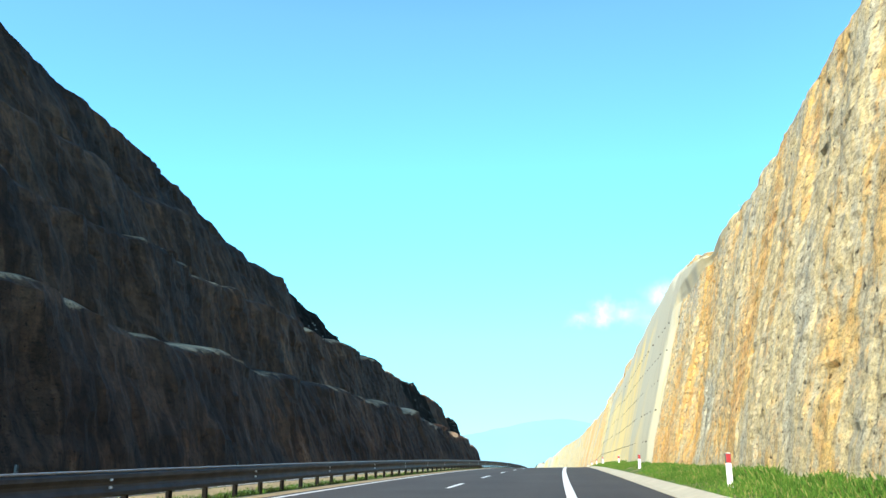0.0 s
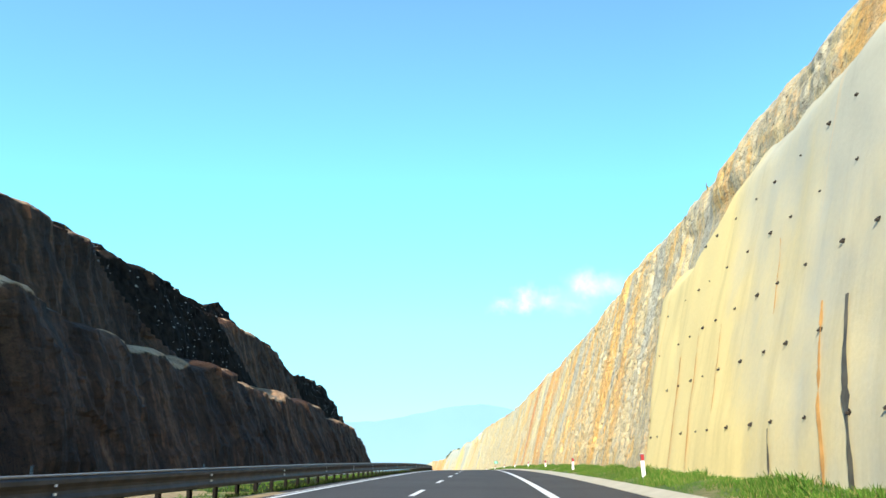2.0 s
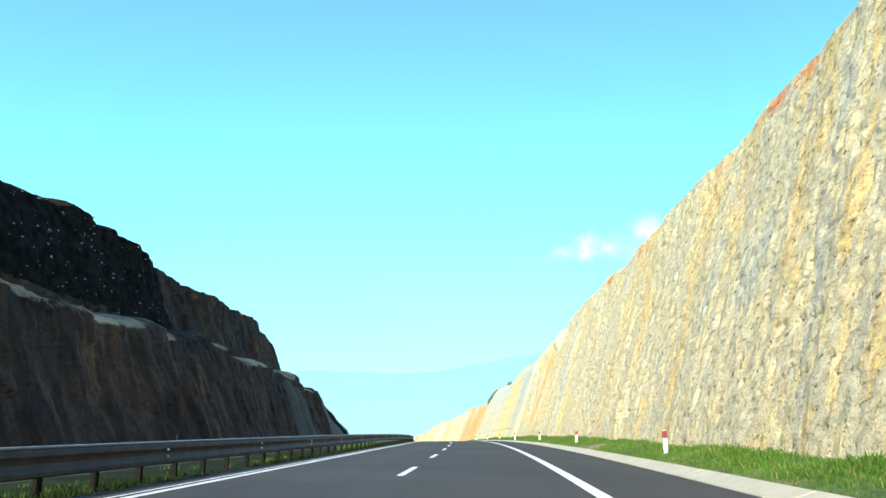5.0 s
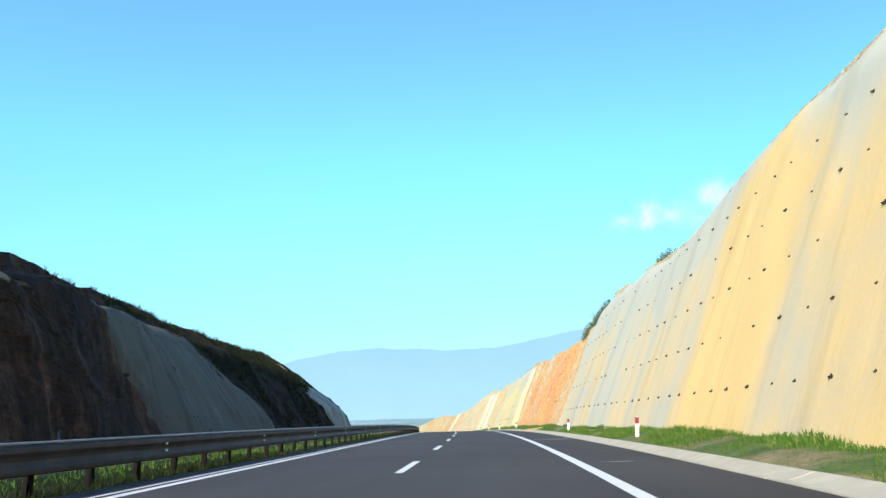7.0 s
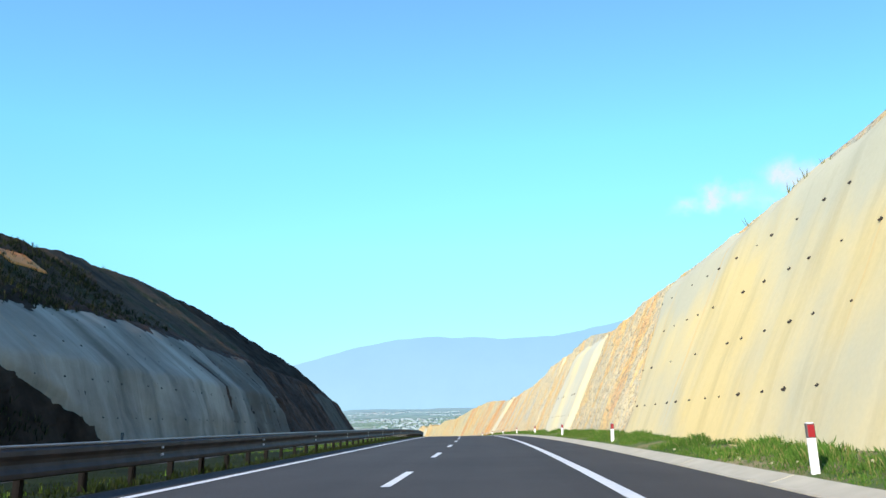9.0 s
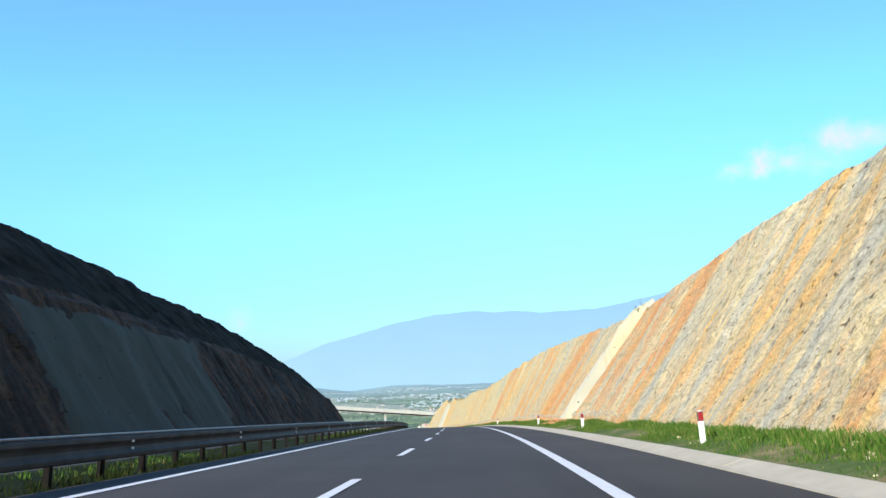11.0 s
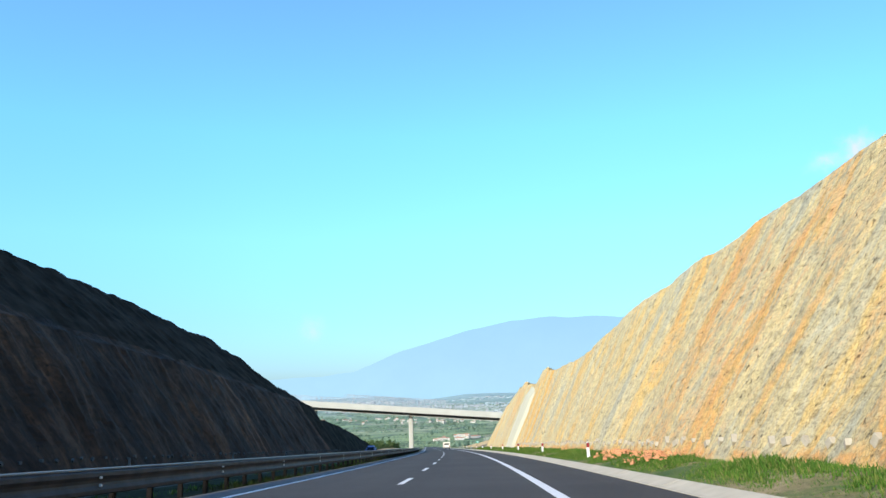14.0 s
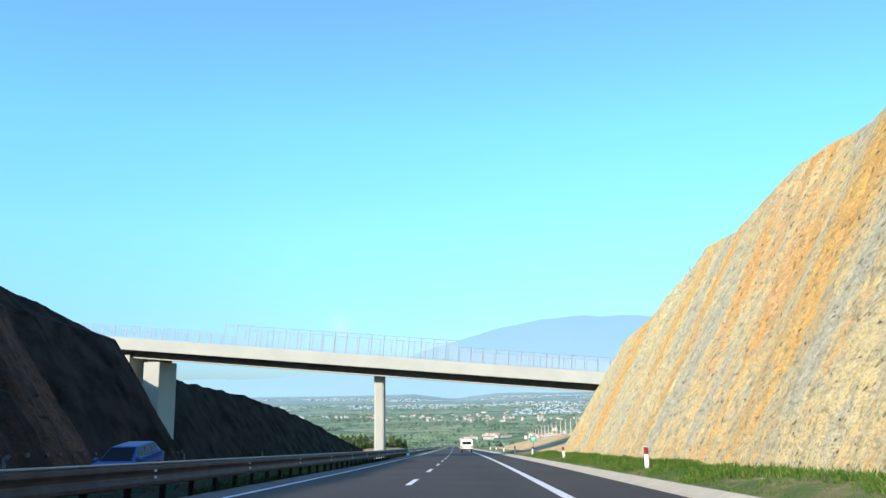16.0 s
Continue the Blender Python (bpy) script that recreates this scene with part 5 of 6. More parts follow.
_out = np.clip((np.abs(_L) - 24) / 260, 0, 1)
_low = PLAIN + 6 * fbm(_S * 0.004, _L * 0.004, 101) + 2.0 * fbm(_S * 0.02, _L * 0.02, 103) + 35 * np.clip((_S - 3500) / 3000, 0, 1)
_h = _rz - 0.45 + (_low - _rz) * _out * _a
_h = np.where(_S < 905, _rz - 0.45, _h) - _rz
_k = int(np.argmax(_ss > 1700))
tagged(sheet("backdrop_valley", W(_S, _L, _h)[_k - 1:], (np.stack([_L, _S], -1) * U)[_k - 1:], FARFIELD, True), "far fields of the valley coloured towards haze", "ground", kind="structure")
_S, _L, _h = _S[:_k], _L[:_k], _h[:_k]
tagged(sheet("ground", W(_S, _L, _h), np.stack([_L, _S], -1) * U, FIELD, True), "wide valley of green fields below the road", "ground", kind="structure")

# mountains: bearing to the left and rise over the level, degrees
RIDGE_A = [62, 50, 40, 34, 30, 28.4, 26.5, 23.5, 21, 18, 15, 12.5, 10, 8, 6, 4.5, 2, 0, -2.5, -4.5, -8, -15, -30]
RIDGE_E = [0.4, 0.6, 0.8, 1.0, 1.4, 2.0, 2.8, 3.6, 4.3, 4.8, 4.95, 4.85, 4.75, 4.85, 4.9, 5.1, 5.6, 5.9, 6.2, 5.8, 5.0, 4.2, 3.5]
MID = W(450, 0, 1.0)
RANGE = W(600, 0, 1.0)


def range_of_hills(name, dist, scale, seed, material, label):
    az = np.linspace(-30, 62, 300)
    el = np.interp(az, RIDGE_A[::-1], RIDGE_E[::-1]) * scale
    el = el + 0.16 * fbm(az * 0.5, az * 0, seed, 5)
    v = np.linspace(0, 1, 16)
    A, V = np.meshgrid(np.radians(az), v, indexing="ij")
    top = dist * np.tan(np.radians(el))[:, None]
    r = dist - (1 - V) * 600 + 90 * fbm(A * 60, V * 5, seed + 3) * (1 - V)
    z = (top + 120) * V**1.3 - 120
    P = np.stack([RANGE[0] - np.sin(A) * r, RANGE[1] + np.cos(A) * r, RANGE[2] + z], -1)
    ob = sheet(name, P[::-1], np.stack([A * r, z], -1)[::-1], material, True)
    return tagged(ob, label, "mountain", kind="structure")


# haze and brightness of the ridge come from its own glowing colour
HAZE = haze_material("haze_painted_mountain", (0.45, 0.80, 0.965), (0.385, 0.735, 0.96), 0.625, MID[2] + 0, MID[2] + 380)
range_of_hills("backdrop", 4600, 1.0, 111, HAZE, "mountain ridge glowing in a painted haze blue")


def cloud(az, el, wide, tall, puffs, seed, density):
    """A bank of fair-weather cloud, far off: az to the left, el up, sizes in degrees."""
    m = Mat("cloud", 1.0)
    v = m.coords("UV")
    warp = m.node("ShaderNodeTexNoise", Vector=v, Scale=5.0, Detail=6.0, Roughness=0.6)
    d = m.node("ShaderNodeVectorMath", **{})
    d.operation = "MULTIPLY_ADD"
    m.put(d.inputs[0], warp.outputs[1])
    d.inputs[1].default_value, d.inputs[2].default_value = (0.34, 0.34, 0), (-0.17, -0.17, 0)
    add = m.t.nodes.new("ShaderNodeVectorMath")
    m.put(add.inputs[0], v)
    m.put(add.inputs[1], d.outputs[0])
    total = 0.0
    for x, y, rx, ry, k in puffs:
        mp = m.node("ShaderNodeMapping", Vector=add.outputs[0])
        mp.vector_type = "TEXTURE"
        mp.inputs["Location"].default_value, mp.inputs["Scale"].default_value = (x, y, 0), (rx, ry, 1)
        gr = m.node("ShaderNodeTexGradient", Vector=mp.outputs[0])
        gr.gradient_type = "QUADRATIC_SPHERE"
        total = m.math("ADD", m.math("MULTIPLY", gr.outputs[1], k), total)
    soft = m.math("MULTIPLY", total, m.math("ADD", m.noise(v, 7.0, 6, 0.6), 0.35))
    alpha = m.math("MINIMUM", m.math("MULTIPLY", soft, density), 0.9)
    # the cloud card glows on its own, instead of being lit by the sun
    em = m.node("ShaderNodeEmission", Color=(0.84, 0.97, 1.0), Strength=0.60)
    tr = m.t.nodes.new("ShaderNodeBsdfTransparent")
    mx = m.node("ShaderNodeMixShader", Fac=alpha)
    m.t.links.new(tr.outputs[0], mx.inputs[1])
    m.t.links.new(em.outputs[0], mx.inputs[2])
    m.t.links.new(mx.outputs[0], m.t.nodes["Material Output"].inputs[0])
    A, E = np.meshgrid(np.radians(np.linspace(az + wide / 2, az - wide / 2, 24)), np.radians(np.linspace(el - tall / 2, el + tall / 2, 10)), indexing="ij")
    r = 4350.0
    P = np.stack([MID[0] - np.sin(A) * np.cos(E) * r, MID[1] + np.cos(A) * np.cos(E) * r, MID[2] + np.sin(E) * r], -1)
    a, e = np.meshgrid(np.linspace(0, wide / tall, 24), np.linspace(0, 1, 10), indexing="ij")
    ob = sheet("backdrop_cloud", P, np.stack([a, e], -1), m.m)
    ob.visible_shadow = False
    return tagged(ob, "small white fair-weather cloud far off in the blue sky", "cloud", kind="structure")


cloud(-9.6, 14.2, 18.0, 6.0, [(0.62, 0.42, 0.30, 0.16, 1.0), (0.92, 0.50, 0.24, 0.26, 2.0), (1.25, 0.50, 0.42, 0.20, 1.0), (1.75, 0.66, 0.42, 0.30, 1.6), (2.1, 0.62, 0.5, 0.28, 1.0), (1.6, 0.38, 0.6, 0.16, 0.6)], 1, 0.8)
cloud(32.5, 4.4, 6.0, 3.5, [(0.85, 0.5, 0.42, 0.42, 1.0)], 2, 0.5)

# ---------------------------------------------------------------- town
rng = np.random.default_rng(12)


def house_mesh(w, d, h, roof):
    bm = bmesh.new()
    box(bm, (-w / 2, -d / 2, -2), (w / 2, d / 2, h))
    bw = part("wall", bm, HOUSE_W)
    bm = bmesh.new()
    a = [bm.verts.new(p) for p in ((-w / 2 - .4, -d / 2 - .4, h), (w / 2 + .4, -d / 2 - .4, h), (w / 2 + .4, d / 2 + .4, h), (-w / 2 - .4, d / 2 + .4, h))]
    r = [bm.verts.new((0, -d / 4, h + roof)), bm.verts.new((0, d / 4, h + roof))]
    for f in ((a[0], a[1], r[0]), (a[2], a[3], r[1]), (a[1], a[2], r[1], r[0]), (a[3], a[0], r[0], r[1]), (a[3], a[2], a[1], a[0])):
        bm.faces.new(f)
    br = part("roof", bm, HOUSE_R)
    bm = bmesh.new()
    for x in (-w * 0.27, w * 0.27):
        for z in (h * 0.2, h * 0.6):
            box(bm, (x - 0.6, -d / 2 - 0.06, z), (x + 0.6, -d / 2 + 0.1, z + 1.3))
    bn = part("glazing", bm, GLASSY)
    out = (bw.data, br.data, bn.data)
    for o in (bw, br, bn):
        bpy.data.objects.remove(o)
    return out


KINDS = [house_mesh(9, 8, 6, 2.2), house_mesh(12, 9, 7, 2.4), house_mesh(24, 12, 6, 1.6), house_mesh(8, 8, 9, 1.8)]


def ground_height(s, lat):
    a = np.clip((s - 905) / 160, 0, 1)
    a = a * a * (3 - 2 * a)
    o = np.clip((abs(lat) - 24) / 260, 0, 1)
    rz = np.interp(s, _SG, _RZ)
    low = PLAIN + 6 * fbm(s * 0.004, lat * 0.004, 101) + 2.0 * fbm(s * 0.02, lat * 0.02, 103) + 35 * np.clip((s - 3500) / 3000, 0, 1)
    return (low - rz) * o * a - 0.45


VILLAGE = [(1760, -250, 22), (1850, 60, 30), (1870, 130, 34), (1880, 210, 30), (2080, 330, 40), (2250, -420, 60), (2450, 160, 60), (2480, 20, 60), (2700, -150, 80), (2900, 480, 90), (2600, -620, 80)]
for i in range(220):
    _v = VILLAGE[int(rng.integers(0, len(VILLAGE)))]
    s, lat = float(rng.normal(_v[0], _v[2] * 0.9)), float(rng.normal(_v[1], _v[2] * 1.6))
    if abs(lat) < 40 and s < 1600:
        continue
    h = float(ground_height(np.array([s]), np.array([lat]))[0])
    k = rng.integers(0, 4)
    hs = thing("house", place(s, lat, h, float(rng.uniform(-0.6, 0.6)), True, float(rng.uniform(0.3, 0.5))), "pale rendered house with a tiled roof in the valley", "house", "houses of the town")
    for nm, me in zip(("wall", "roof", "glazing"), KINDS[k]):
        share(nm, me, hs, Matrix())

# the rest of the town, too far off to tell house from house
n = 7000
_s = 2700 + 2600 * rng.random(n) ** 0.8
_l = rng.normal(0.02, 0.26, n) * _s
ok = fbm(_s * 0.0016, _l * 0.0022, 121) > 0.0
_s, _l = _s[ok], _l[ok]
n = len(_s)
c = W(_s, _l, ground_height(_s, _l))
wx, wy, wz = rng.uniform(1.5, 4, n), rng.uniform(2, 4, n), rng.uniform(1.2, 3.2, n)
corner = np.array([[-1, -1, -0.3], [1, -1, -0.3], [1, 1, -0.3], [-1, 1, -0.3], [-1, -1, 1], [1, -1, 1], [1, 1, 1], [-1, 1, 1]])
V = (c[:, None] + corner[None] * np.stack([wx, wy, wz], -1)[:, None]).reshape(-1, 3)
q = np.array([[0, 1, 5, 4], [1, 2, 6, 5], [2, 3, 7, 6], [3, 0, 4, 7], [4, 5, 6, 7]])
me = bpy.data.meshes.new("town")
me.from_pydata(V.tolist(), [], (np.arange(n)[:, None, None] * 8 + q).reshape(-1, 4).tolist())
# bluish greys give the far houses their haze
_m = Mat("hazed_far_houses", 0.9)
_g = _m.t.nodes.new("ShaderNodeNewGeometry")
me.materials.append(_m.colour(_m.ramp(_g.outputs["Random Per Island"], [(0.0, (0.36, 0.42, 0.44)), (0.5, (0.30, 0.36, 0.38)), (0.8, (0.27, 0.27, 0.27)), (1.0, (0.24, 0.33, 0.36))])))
tagged(new("town", me), "far town of white and red-roofed houses", "town", kind="stuff")


# ---------------------------------------------------------------- trees
def leaf_cloud(centres, radii, count, size, seed, squash=0.8):
    r = np.random.default_rng(seed)
    V, Fc = [], []
    pick = r.integers(0, len(centres), count)
    d = r.normal(size=(count, 3))
    d /= np.linalg.norm(d, axis=1)[:, None]
    p = np.asarray(centres)[pick] + d * (np.asarray(radii)[pick] * r.random(count) ** 0.4)[:, None] * np.array([1, 1, squash])
    a, b = r.normal(size=(count, 3)), r.normal(size=(count, 3))
    a /= np.linalg.norm(a, axis=1)[:, None]
    b = np.cross(a, b)
    b /= np.linalg.norm(b, axis=1)[:, None]
    sz = size * r.uniform(0.6, 1.3, count)[:, None]
    V = np.stack([p - a * sz, p + b * sz * 0.5, p + a * sz, p - b * sz * 0.5], 1).reshape(-1, 3)
    return V, (np.arange(count)[:, None] * 4 + np.arange(4))


def tree(name, m, height, seed, label, leaves=420, spread=0.42, leaf=0.055, low=0.5, limbs=20, pale=0.0):
    r = random.Random(seed)
    t = thing(name, m, label, "tree" if "tree" in name else "shrub")
    bm = bmesh.new()
    tube(bm, (0, 0, -0.4), (0.03 * height, 0, height * 0.45), 0.04 * height, 0.024 * height, 7)
    tops, rad = [], []
    for i in range(limbs):
        a, z = i * 2.4 + r.random(), height * r.uniform(0.5 * low, low)
        out = height * spread * 0.9 * r.random() ** 0.6
        up = height * r.uniform(low, 0.98) * (1 - 0.35 * (out / (height * spread)) ** 2)
        e = (math.cos(a) * out, math.sin(a) * out, up)
        tube(bm, (0.02 * height, 0, z), e, 0.012 * height, 0.003 * height, 4)
        tops += [e, tuple(q * 0.75 + p * 0.25 for q, p in zip(e, (0.02 * height, 0, z)))]
        rad += [height * r.uniform(0.06, 0.13), height * r.uniform(0.08, 0.15)]
    part("trunk", bm, BARK, t)
    for nm, mat, n, k in (("crown", LEAF, leaves, 0), ("blossom", BLOSSOM, int(leaves * pale), 500)):
        if n:
            V, F = leaf_cloud(tops, rad if nm == "crown" else [q * 1.15 for q in rad], n, height * leaf, seed + k, 1.1)
            me = bpy.data.meshes.new(nm)
            me.from_pydata(V.tolist(), [], F.tolist())
            me.materials.append(mat)
            new(nm, me).parent = t
    return t


def crest(side, s, back=0.6):
    tops = (R_TOP_S, R_TOP_H) if side > 0 else (L_TOP_S, L_TOP_H)
    h = float(np.interp(s, *tops))
    lat = float((right_lat if side > 0 else left_lat)(np.array(s), np.array(h))) + back
    return place(s, side * lat, h - 0.25 * math.sqrt(back) - 0.25, 0, True)


for i, (s, back, hgt) in enumerate(((404.5, 0.5, 0.6), (407, 0.6, 0.9), (409, 0.6, 0.75), (412, 0.5, 0.6), (424.5, 0.7, 0.9), (425.4, 0.7, 1.2), (426.2, 0.8, 1.4), (427.0, 0.7, 1.5), (427.9, 0.8, 1.5), (428.8, 0.6, 1.45),
                                   (429.7, 0.6, 1.4), (430.7, 0.6, 1.3), (431.8, 0.5, 1.2), (432.6, 0.4, 1.1), (433.6, 0.5, 1.0), (434.8, 0.4, 0.8), (436.0, 0.4, 0.6), (437.4, 0.4, 0.4))):
    tree("shrub", crest(1, s, back), hgt, 3 + i, "feathery green shrub with pale tips on the crest", 5200, 0.42, 0.017, 0.12, 34, 0.12)
for i, (sd, s) in enumerate([(-1, 243), (-1, 256), (-1, 277), (-1, 279), (-1, 282), (-1, 300), (-1, 405), (-1, 447), (-1, 460), (-1, 470), (-1, 487), (-1, 489), (-1, 491), (-1, 499), (-1, 501), (-1, 503), (-1, 520), (-1, 527), (-1, 552), (-1, 590), (-1, 640), (-1, 705), (-1, 716),
                             (-1, 748), (-1, 780), (-1, 805), (-1, 812), (1, 606), (1, 628), (1, 588)]):
    tree("shrub", crest(sd, s, 0.4 + (i % 3) * 0.5), 0.4 + 0.13 * (i % 4), 20 + i, "small scrubby bush on the crest of the cutting", 420, 0.6, 0.035, 0.15)
for i in range(46):
    s = float(rng.uniform(1010, 1500))
    lat = float(rng.choice([-1, 1]) * rng.uniform(28, 190))
    if lat > 0 and s < 1100:
        continue
    tree("tree", place(s, lat, float(ground_height(np.array([s]), np.array([lat]))[0]), 0, True), float(rng.uniform(3.5, 6.5)), 60 + i, "round green tree in the fields beyond the bridge", 240, 0.5)
for i, (s, lat, hgt) in enumerate(((1010, -27, 3.6), (1016, -29, 4.4), (1023, -25, 3.8), (1030, -28, 4.6), (1036, -23, 3.2), (1044, -26, 4.2), (1050, -22, 3.6), (1058, -24, 4.0),
                                   (1066, -19, 3.4), (1074, -21, 3.8), (1080, -17, 3.0), (1090, -19, 3.6))):
    tree("tree", place(s, lat, float(ground_height(np.array([s]), np.array([lat]))[0]), 0, True), hgt, 140 + i, "dense dark green tree beside the road", 800, 0.55, 0.06, 0.2)

# earth bank beyond the cutting, with a line of fence posts
_S, _V = np.meshgrid(np.arange(880, 1012, 1.5), np.linspace(0, 1, 14), indexing="ij")
_top = np.interp(_S, [880, 895, 930, 985, 1012], [0.2, 2.0, 2.5, 1.6, 0.0])
_h = _top * np.interp(_V, [0, 0.55, 0.8, 1], [0, 1, 1.05, 0.6]) + 0.2 * fbm(_S * 0.3, _V * 3, 141) * np.clip(_top, 0, 1) - 0.1
tagged(sheet("earth_bank", W(_S, np.interp(_S, [880, 905, 960, 1012], [9.6, 8.2, 7.8, 7.6]) + 13 * _V, _h)[::-1], (np.stack([_V * 13, _S], -1) * U)[::-1], BANK, True), "bare orange earth bank beside the road", "bank", kind="structure")
for s in np.arange(892, 985, 5.0):
    lat = float(np.interp(s, [880, 905, 960, 1012], [9.6, 8.2, 7.8, 7.6])) + 9.2
    fp = thing("fence_post", place(float(s), lat, float(np.interp(s, [880, 895, 930, 985, 1012], [0.2, 2.0, 2.5, 1.6, 0.0])) - 0.3, 0, True), "pale concrete fence post on the earth bank", "post", "fence posts on the bank")
    bm = bmesh.new()
    box(bm, (-0.05, -0.05, 0), (0.05, 0.05, 1.6), None, 0.015)
    part("shaft", bm, BRIDGE_C, fp)
    bm = bmesh.new()
    box(bm, (-0.04, -0.04, -0.2), (0.04, 0.04, 0.35), Matrix.Translation((0, -0.05, 1.55)) @ Matrix.Rotation(0.6, 4, "X"), 0.012)
    part("top_arm", bm, BRIDGE_C, fp)

_S, _V = np.meshgrid(np.arange(985, 1075, 2.0), np.linspace(0, 1, 12), indexing="ij")
_h = 1.1 * np.sin(np.pi * _V) ** 0.7 * np.interp(_S, [985, 1000, 1060, 1075], [0, 1, 1, 0]) + 0.3 * fbm(_S * 0.15, _V * 4, 143) - 0.35
tagged(sheet("earth_bank", W(_S, -13.0 - 11 * _V, _h), np.stack([_V * 11, _S], -1) * U, SAND, True), "low bank of bare sandy earth beyond the cutting", "bank", kind="structure")

# orange sheet lying on the dark slope
_S, _T = np.meshgrid(np.linspace(512.6, 517.2, 12), np.linspace(13.2, 14.5, 8), indexing="ij")
_l = -(left_lat(_S, _T) - left_relief(_S, _T) - 0.25) + 0.08 * fbm(_S * 2, _T * 2, 151)
_ob = sheet("ground_sheet", W(_S, _l, _T), np.stack([_S, _T], -1), TARP, True)
tagged(_ob, "crumpled orange sheet lying on the dark slope", "sheet")
_mod = _ob.modifiers.new("thickness", "SOLIDIFY")
_mod.thickness = 0.3

# far hedges and groves
n = 6000
_s = rng.uniform(1250, 4200, n)
_l = rng.normal(0, 0.3, n) * _s
ok = (fbm(_s * 0.006, _l * 0.006, 131) > 0.02) & ((np.abs(_l) > 40) | (_s > 1560))
_s, _l = _s[ok], _l[ok]
c = W(_s, _l, ground_height(_s, _l) + 1.5)
V, F = leaf_cloud(c, np.full(len(c), 7.0), len(c) * 14, 1.5, 77, 0.28)
me = bpy.data.meshes.new("far_groves")
me.from_pydata(V.tolist(), [], F.tolist())
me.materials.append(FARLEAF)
_row = []
for i in range(170):
    s0 = 1130 + 2900 * rng.random() ** 1.5
    l0, ln, tilt = rng.normal(0, 0.25) * s0, rng.uniform(60, 260), rng.normal(0, 0.25)
    t_ = np.arange(0, ln, 3.2)
    _row.append(np.stack([s0 + tilt * t_ + rng.normal(0, 1, len(t_)), l0 + t_], -1))
_row = np.concatenate(_row)
_row = _row[(np.abs(_row[:, 1]) > 16) | (_row[:, 0] > 1530)]
c = W(_row[:, 0], _row[:, 1], ground_height(_row[:, 0], _row[:, 1]) + 0.7)
V, F = leaf_cloud(c, rng.uniform(1.2, 3.2, len(c)), len(c) * 9, 0.9, 79, 0.6)
_hr = bpy.data.meshes.new("hedgerows")
_hr.from_pydata(V.tolist(), [], F.tolist())
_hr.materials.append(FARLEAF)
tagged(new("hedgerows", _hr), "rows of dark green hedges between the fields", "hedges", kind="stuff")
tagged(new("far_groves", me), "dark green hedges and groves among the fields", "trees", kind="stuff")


# ---------------------------------------------------------------- vehicles
def wheel(parent, x, y, r):
    bm = bmesh.new()
    tube(bm, (x - 0.09, y, r), (x + 0.09, y, r), r, r, 20)
    w = part("wheel", bm, TYRE, parent)
    bm = bmesh.new()
    tube(bm, (x - 0.1, y, r), (x + 0.1, y, r), r * 0.6, r * 0.6, 14)
    part("rim", bm, STEEL, w, "silver rim")


def camper(m):
    v = thing("camper_van", m, "white camper van driving ahead in the lane", "van")
    bm = extrude_profile([(-1.0, 0.45), (1.0, 0.45), (1.04, 1.1), (1.0, 1.98), (0.85, 2.12), (-0.85, 2.12), (-1.0, 1.98), (-1.04, 1.1)], 4.0)
    part("body", bm, VAN_P, v)
    bm = bmesh.new()
    box(bm, (-0.95, 3.9, 0.45), (0.95, 5.4, 1.5), None, 0.2)
    part("cab", bm, VAN_P, v)
    bm = bmesh.new()
    box(bm, (-0.72, -0.03, 1.3), (0.72, 0.02, 1.75), None, 0.01)
    part("rear_window", bm, GLASSY, v, "dark rear window")
    for x in (-0.85, 0.85):
        bm = bmesh.new()
        box(bm, (x - 0.1, -0.03, 0.75), (x + 0.1, 0.02, 1.1), None, 0.01)
        part("tail_light", bm, RED, v, "red tail light")
    bm = bmesh.new()
    box(bm, (-1.0, -0.12, 0.4), (1.0, 0.02, 0.6), None, 0.03)
    part("bumper", bm, STEEL, v)
    for x in (-0.85, 0.85):
        for y in (0.9, 4.4):
            wheel(v, x, y, 0.33)
    return v


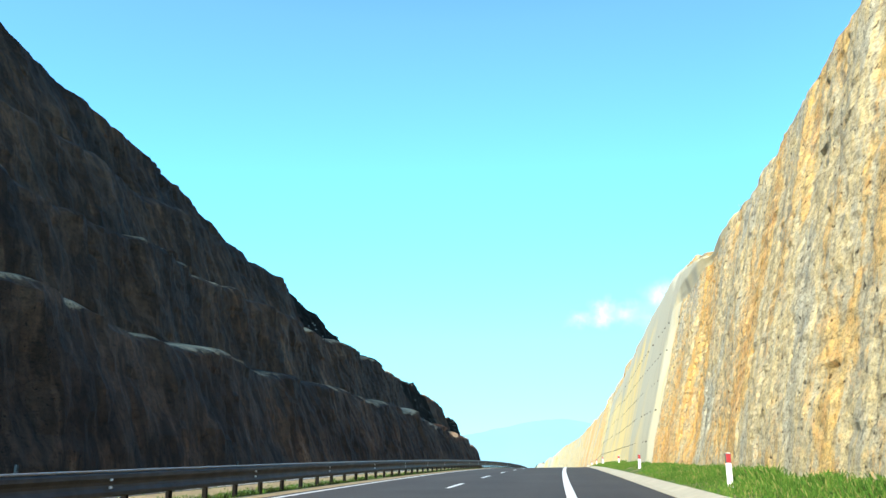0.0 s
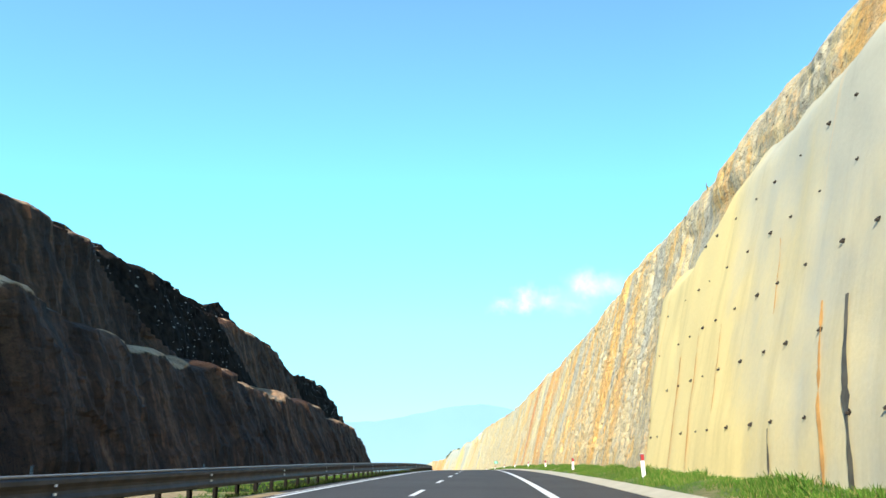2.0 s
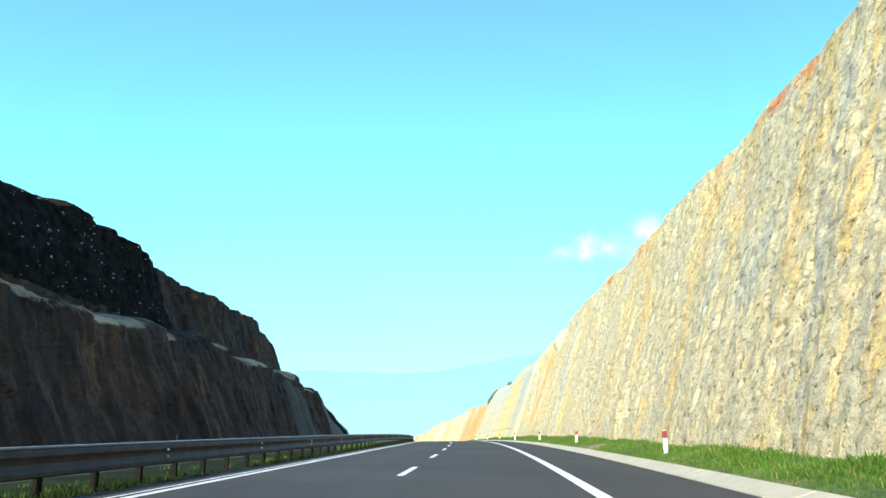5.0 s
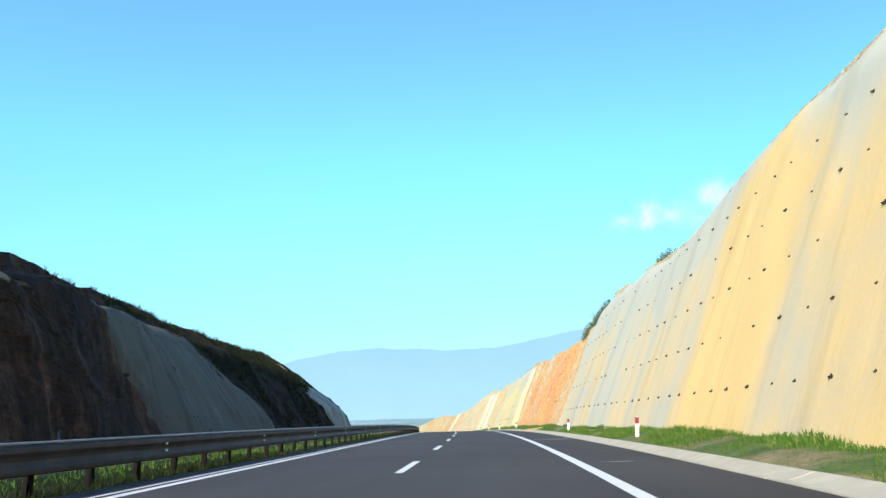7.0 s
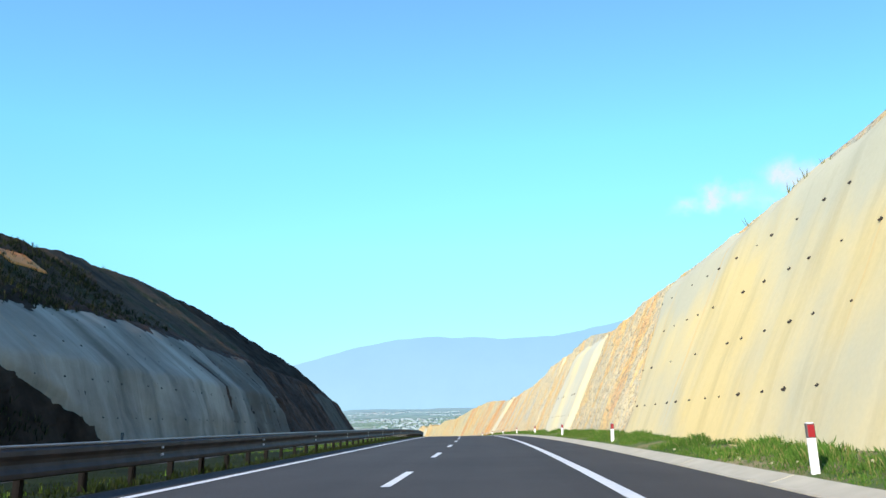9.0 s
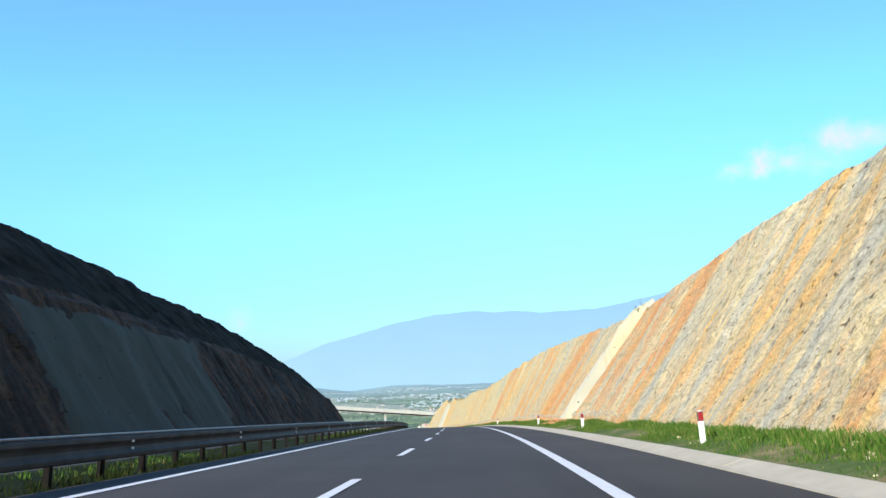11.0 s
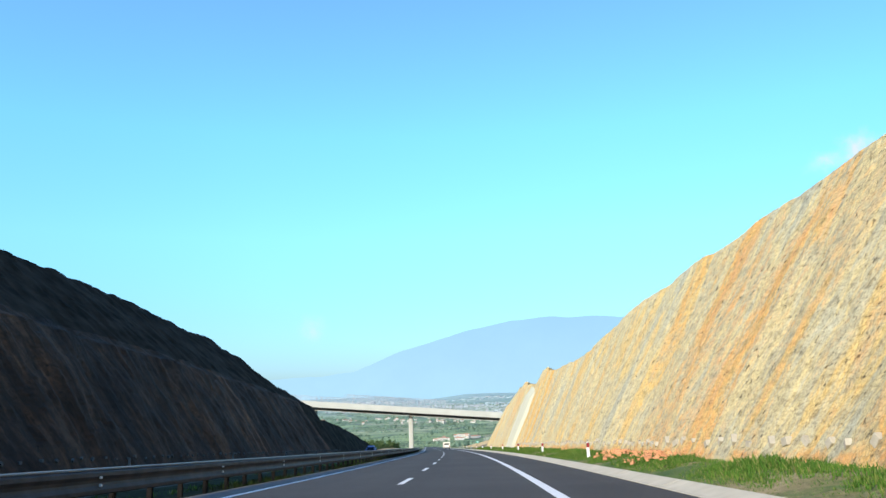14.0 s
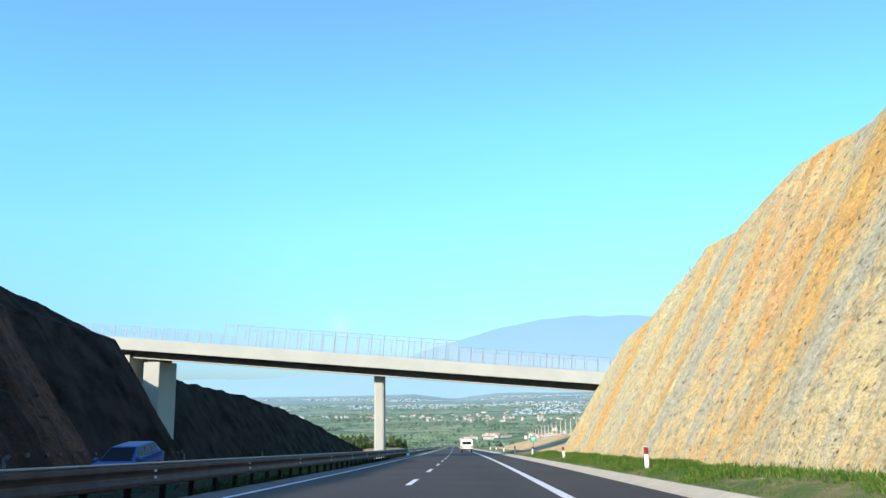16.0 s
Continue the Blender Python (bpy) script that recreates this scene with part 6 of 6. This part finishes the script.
def saloon(m):
    c = thing("car", m, "blue hatchback on the opposite carriageway", "car")
    prof = [(-2.02, 0.34), (-1.95, 0.24), (1.95, 0.24), (2.06, 0.36), (2.08, 0.56), (1.98, 0.70), (1.72, 0.80), (1.0, 0.93), (-1.6, 0.97), (-1.95, 0.93), (-2.06, 0.72)]
    bm = extrude_profile(prof, 1.70)
    bm.transform(Matrix.Rotation(math.pi / 2, 4, "Z") @ Matrix.Translation((0, -0.85, 0)))
    bmesh.ops.bevel(bm, geom=bm.edges[:], offset=0.05, segments=2, affect="EDGES")
    part("body", bm, CAR_P, c)
    lo = [Vector(p) for p in ((-0.76, 1.08, 0.90), (0.76, 1.08, 0.90), (0.76, -1.95, 0.93), (-0.76, -1.95, 0.93))]
    hi = [Vector(p) for p in ((-0.58, 0.22, 1.41), (0.58, 0.22, 1.41), (0.58, -1.50, 1.40), (-0.58, -1.50, 1.40))]
    bm = bmesh.new()
    v = [bm.verts.new(p) for p in lo + hi]
    for f in ((0, 1, 5, 4), (1, 2, 6, 5), (2, 3, 7, 6), (3, 0, 4, 7), (4, 5, 6, 7), (3, 2, 1, 0)):
        bm.faces.new([v[q] for q in f])
    bmesh.ops.recalc_face_normals(bm, faces=bm.faces)
    bmesh.ops.bevel(bm, geom=bm.edges[:], offset=0.05, segments=2, affect="EDGES")
    part("cabin", bm, CAR_P, c)

    def pane(nm, q, a0, a1, b0, b1):
        """A pane over the cabin's quad q, between the shares a along and b up."""
        at = lambda a, b: (q[0] * (1 - a) + q[1] * a) * (1 - b) + (q[3] * (1 - a) + q[2] * a) * b
        out = (q[1] - q[0]).cross(q[3] - q[0]).normalized()
        bm = bmesh.new()
        f = [bm.verts.new(at(a, b) + out * 0.012) for a, b in ((a0, b0), (a1, b0), (a1, b1), (a0, b1))]
        g = [bm.verts.new(p.co - out * 0.03) for p in f]
        bm.faces.new(f), bm.faces.new(g[::-1])
        for e in range(4):
            bm.faces.new((f[e], g[e], g[(e + 1) % 4], f[(e + 1) % 4]))
        bmesh.ops.recalc_face_normals(bm, faces=bm.faces)
        part(nm, bm, GLASSY, c, "dark glass")

    pane("windscreen", (lo[1], lo[0], hi[0], hi[1]), 0.05, 0.95, 0.08, 0.93)
    pane("rear_window", (lo[3], lo[2], hi[2], hi[3]), 0.08, 0.92, 0.2, 0.9)
    for q in ((lo[2], lo[1], hi[1], hi[2]), (lo[0], lo[3], hi[3], hi[0])):
        for a0, a1 in ((0.12, 0.33), (0.36, 0.62), (0.65, 0.90)) if q[0] is lo[2] else ((0.10, 0.35), (0.38, 0.64), (0.67, 0.88)):
            pane("side_window", q, a0, a1, 0.16, 0.88)
    for x in (-0.62, 0.62):
        bm = bmesh.new()
        box(bm, (x - 0.17, 1.94, 0.56), (x + 0.17, 2.07, 0.70), None, 0.03)
        part("headlight", bm, WHITE, c, "clear headlight")
        bm = bmesh.new()
        box(bm, (x * 1.45 - 0.09, 0.84, 0.93), (x * 1.45 + 0.09, 0.98, 1.05), None, 0.03)
        part("wing_mirror", bm, CAR_P, c)
    bm = bmesh.new()
    box(bm, (-0.40, 2.02, 0.42), (0.40, 2.10, 0.62), None, 0.02)
    part("grille", bm, TYRE, c, "dark grille")
    bm = bmesh.new()
    box(bm, (-0.24, 2.06, 0.34), (0.24, 2.12, 0.43), None, 0.01)
    part("number_plate", bm, WHITE, c, "plain white plate")
    for x in (-0.76, 0.76):
        for y in (-1.28, 1.32):
            wheel(c, x, y, 0.3)
    return c


block = thing("barrier_block", place(911, -5.5, 0.0), "white plastic barrier block at the end of the rail", "barrier")
bm = bmesh.new()
box(bm, (-0.22, -0.5, -0.05), (0.22, 0.5, 0.22), None, 0.05)
part("foot", bm, WHITE, block)
bm = bmesh.new()
box(bm, (-0.12, -0.48, 0.2), (0.12, 0.48, 0.5), None, 0.04)
part("upright", bm, WHITE, block)
camper(place(937, 2.6, 0.0, 0, False, 0.70))
saloon(place(843.6, -12.2, -0.05, math.pi, False, 0.68))
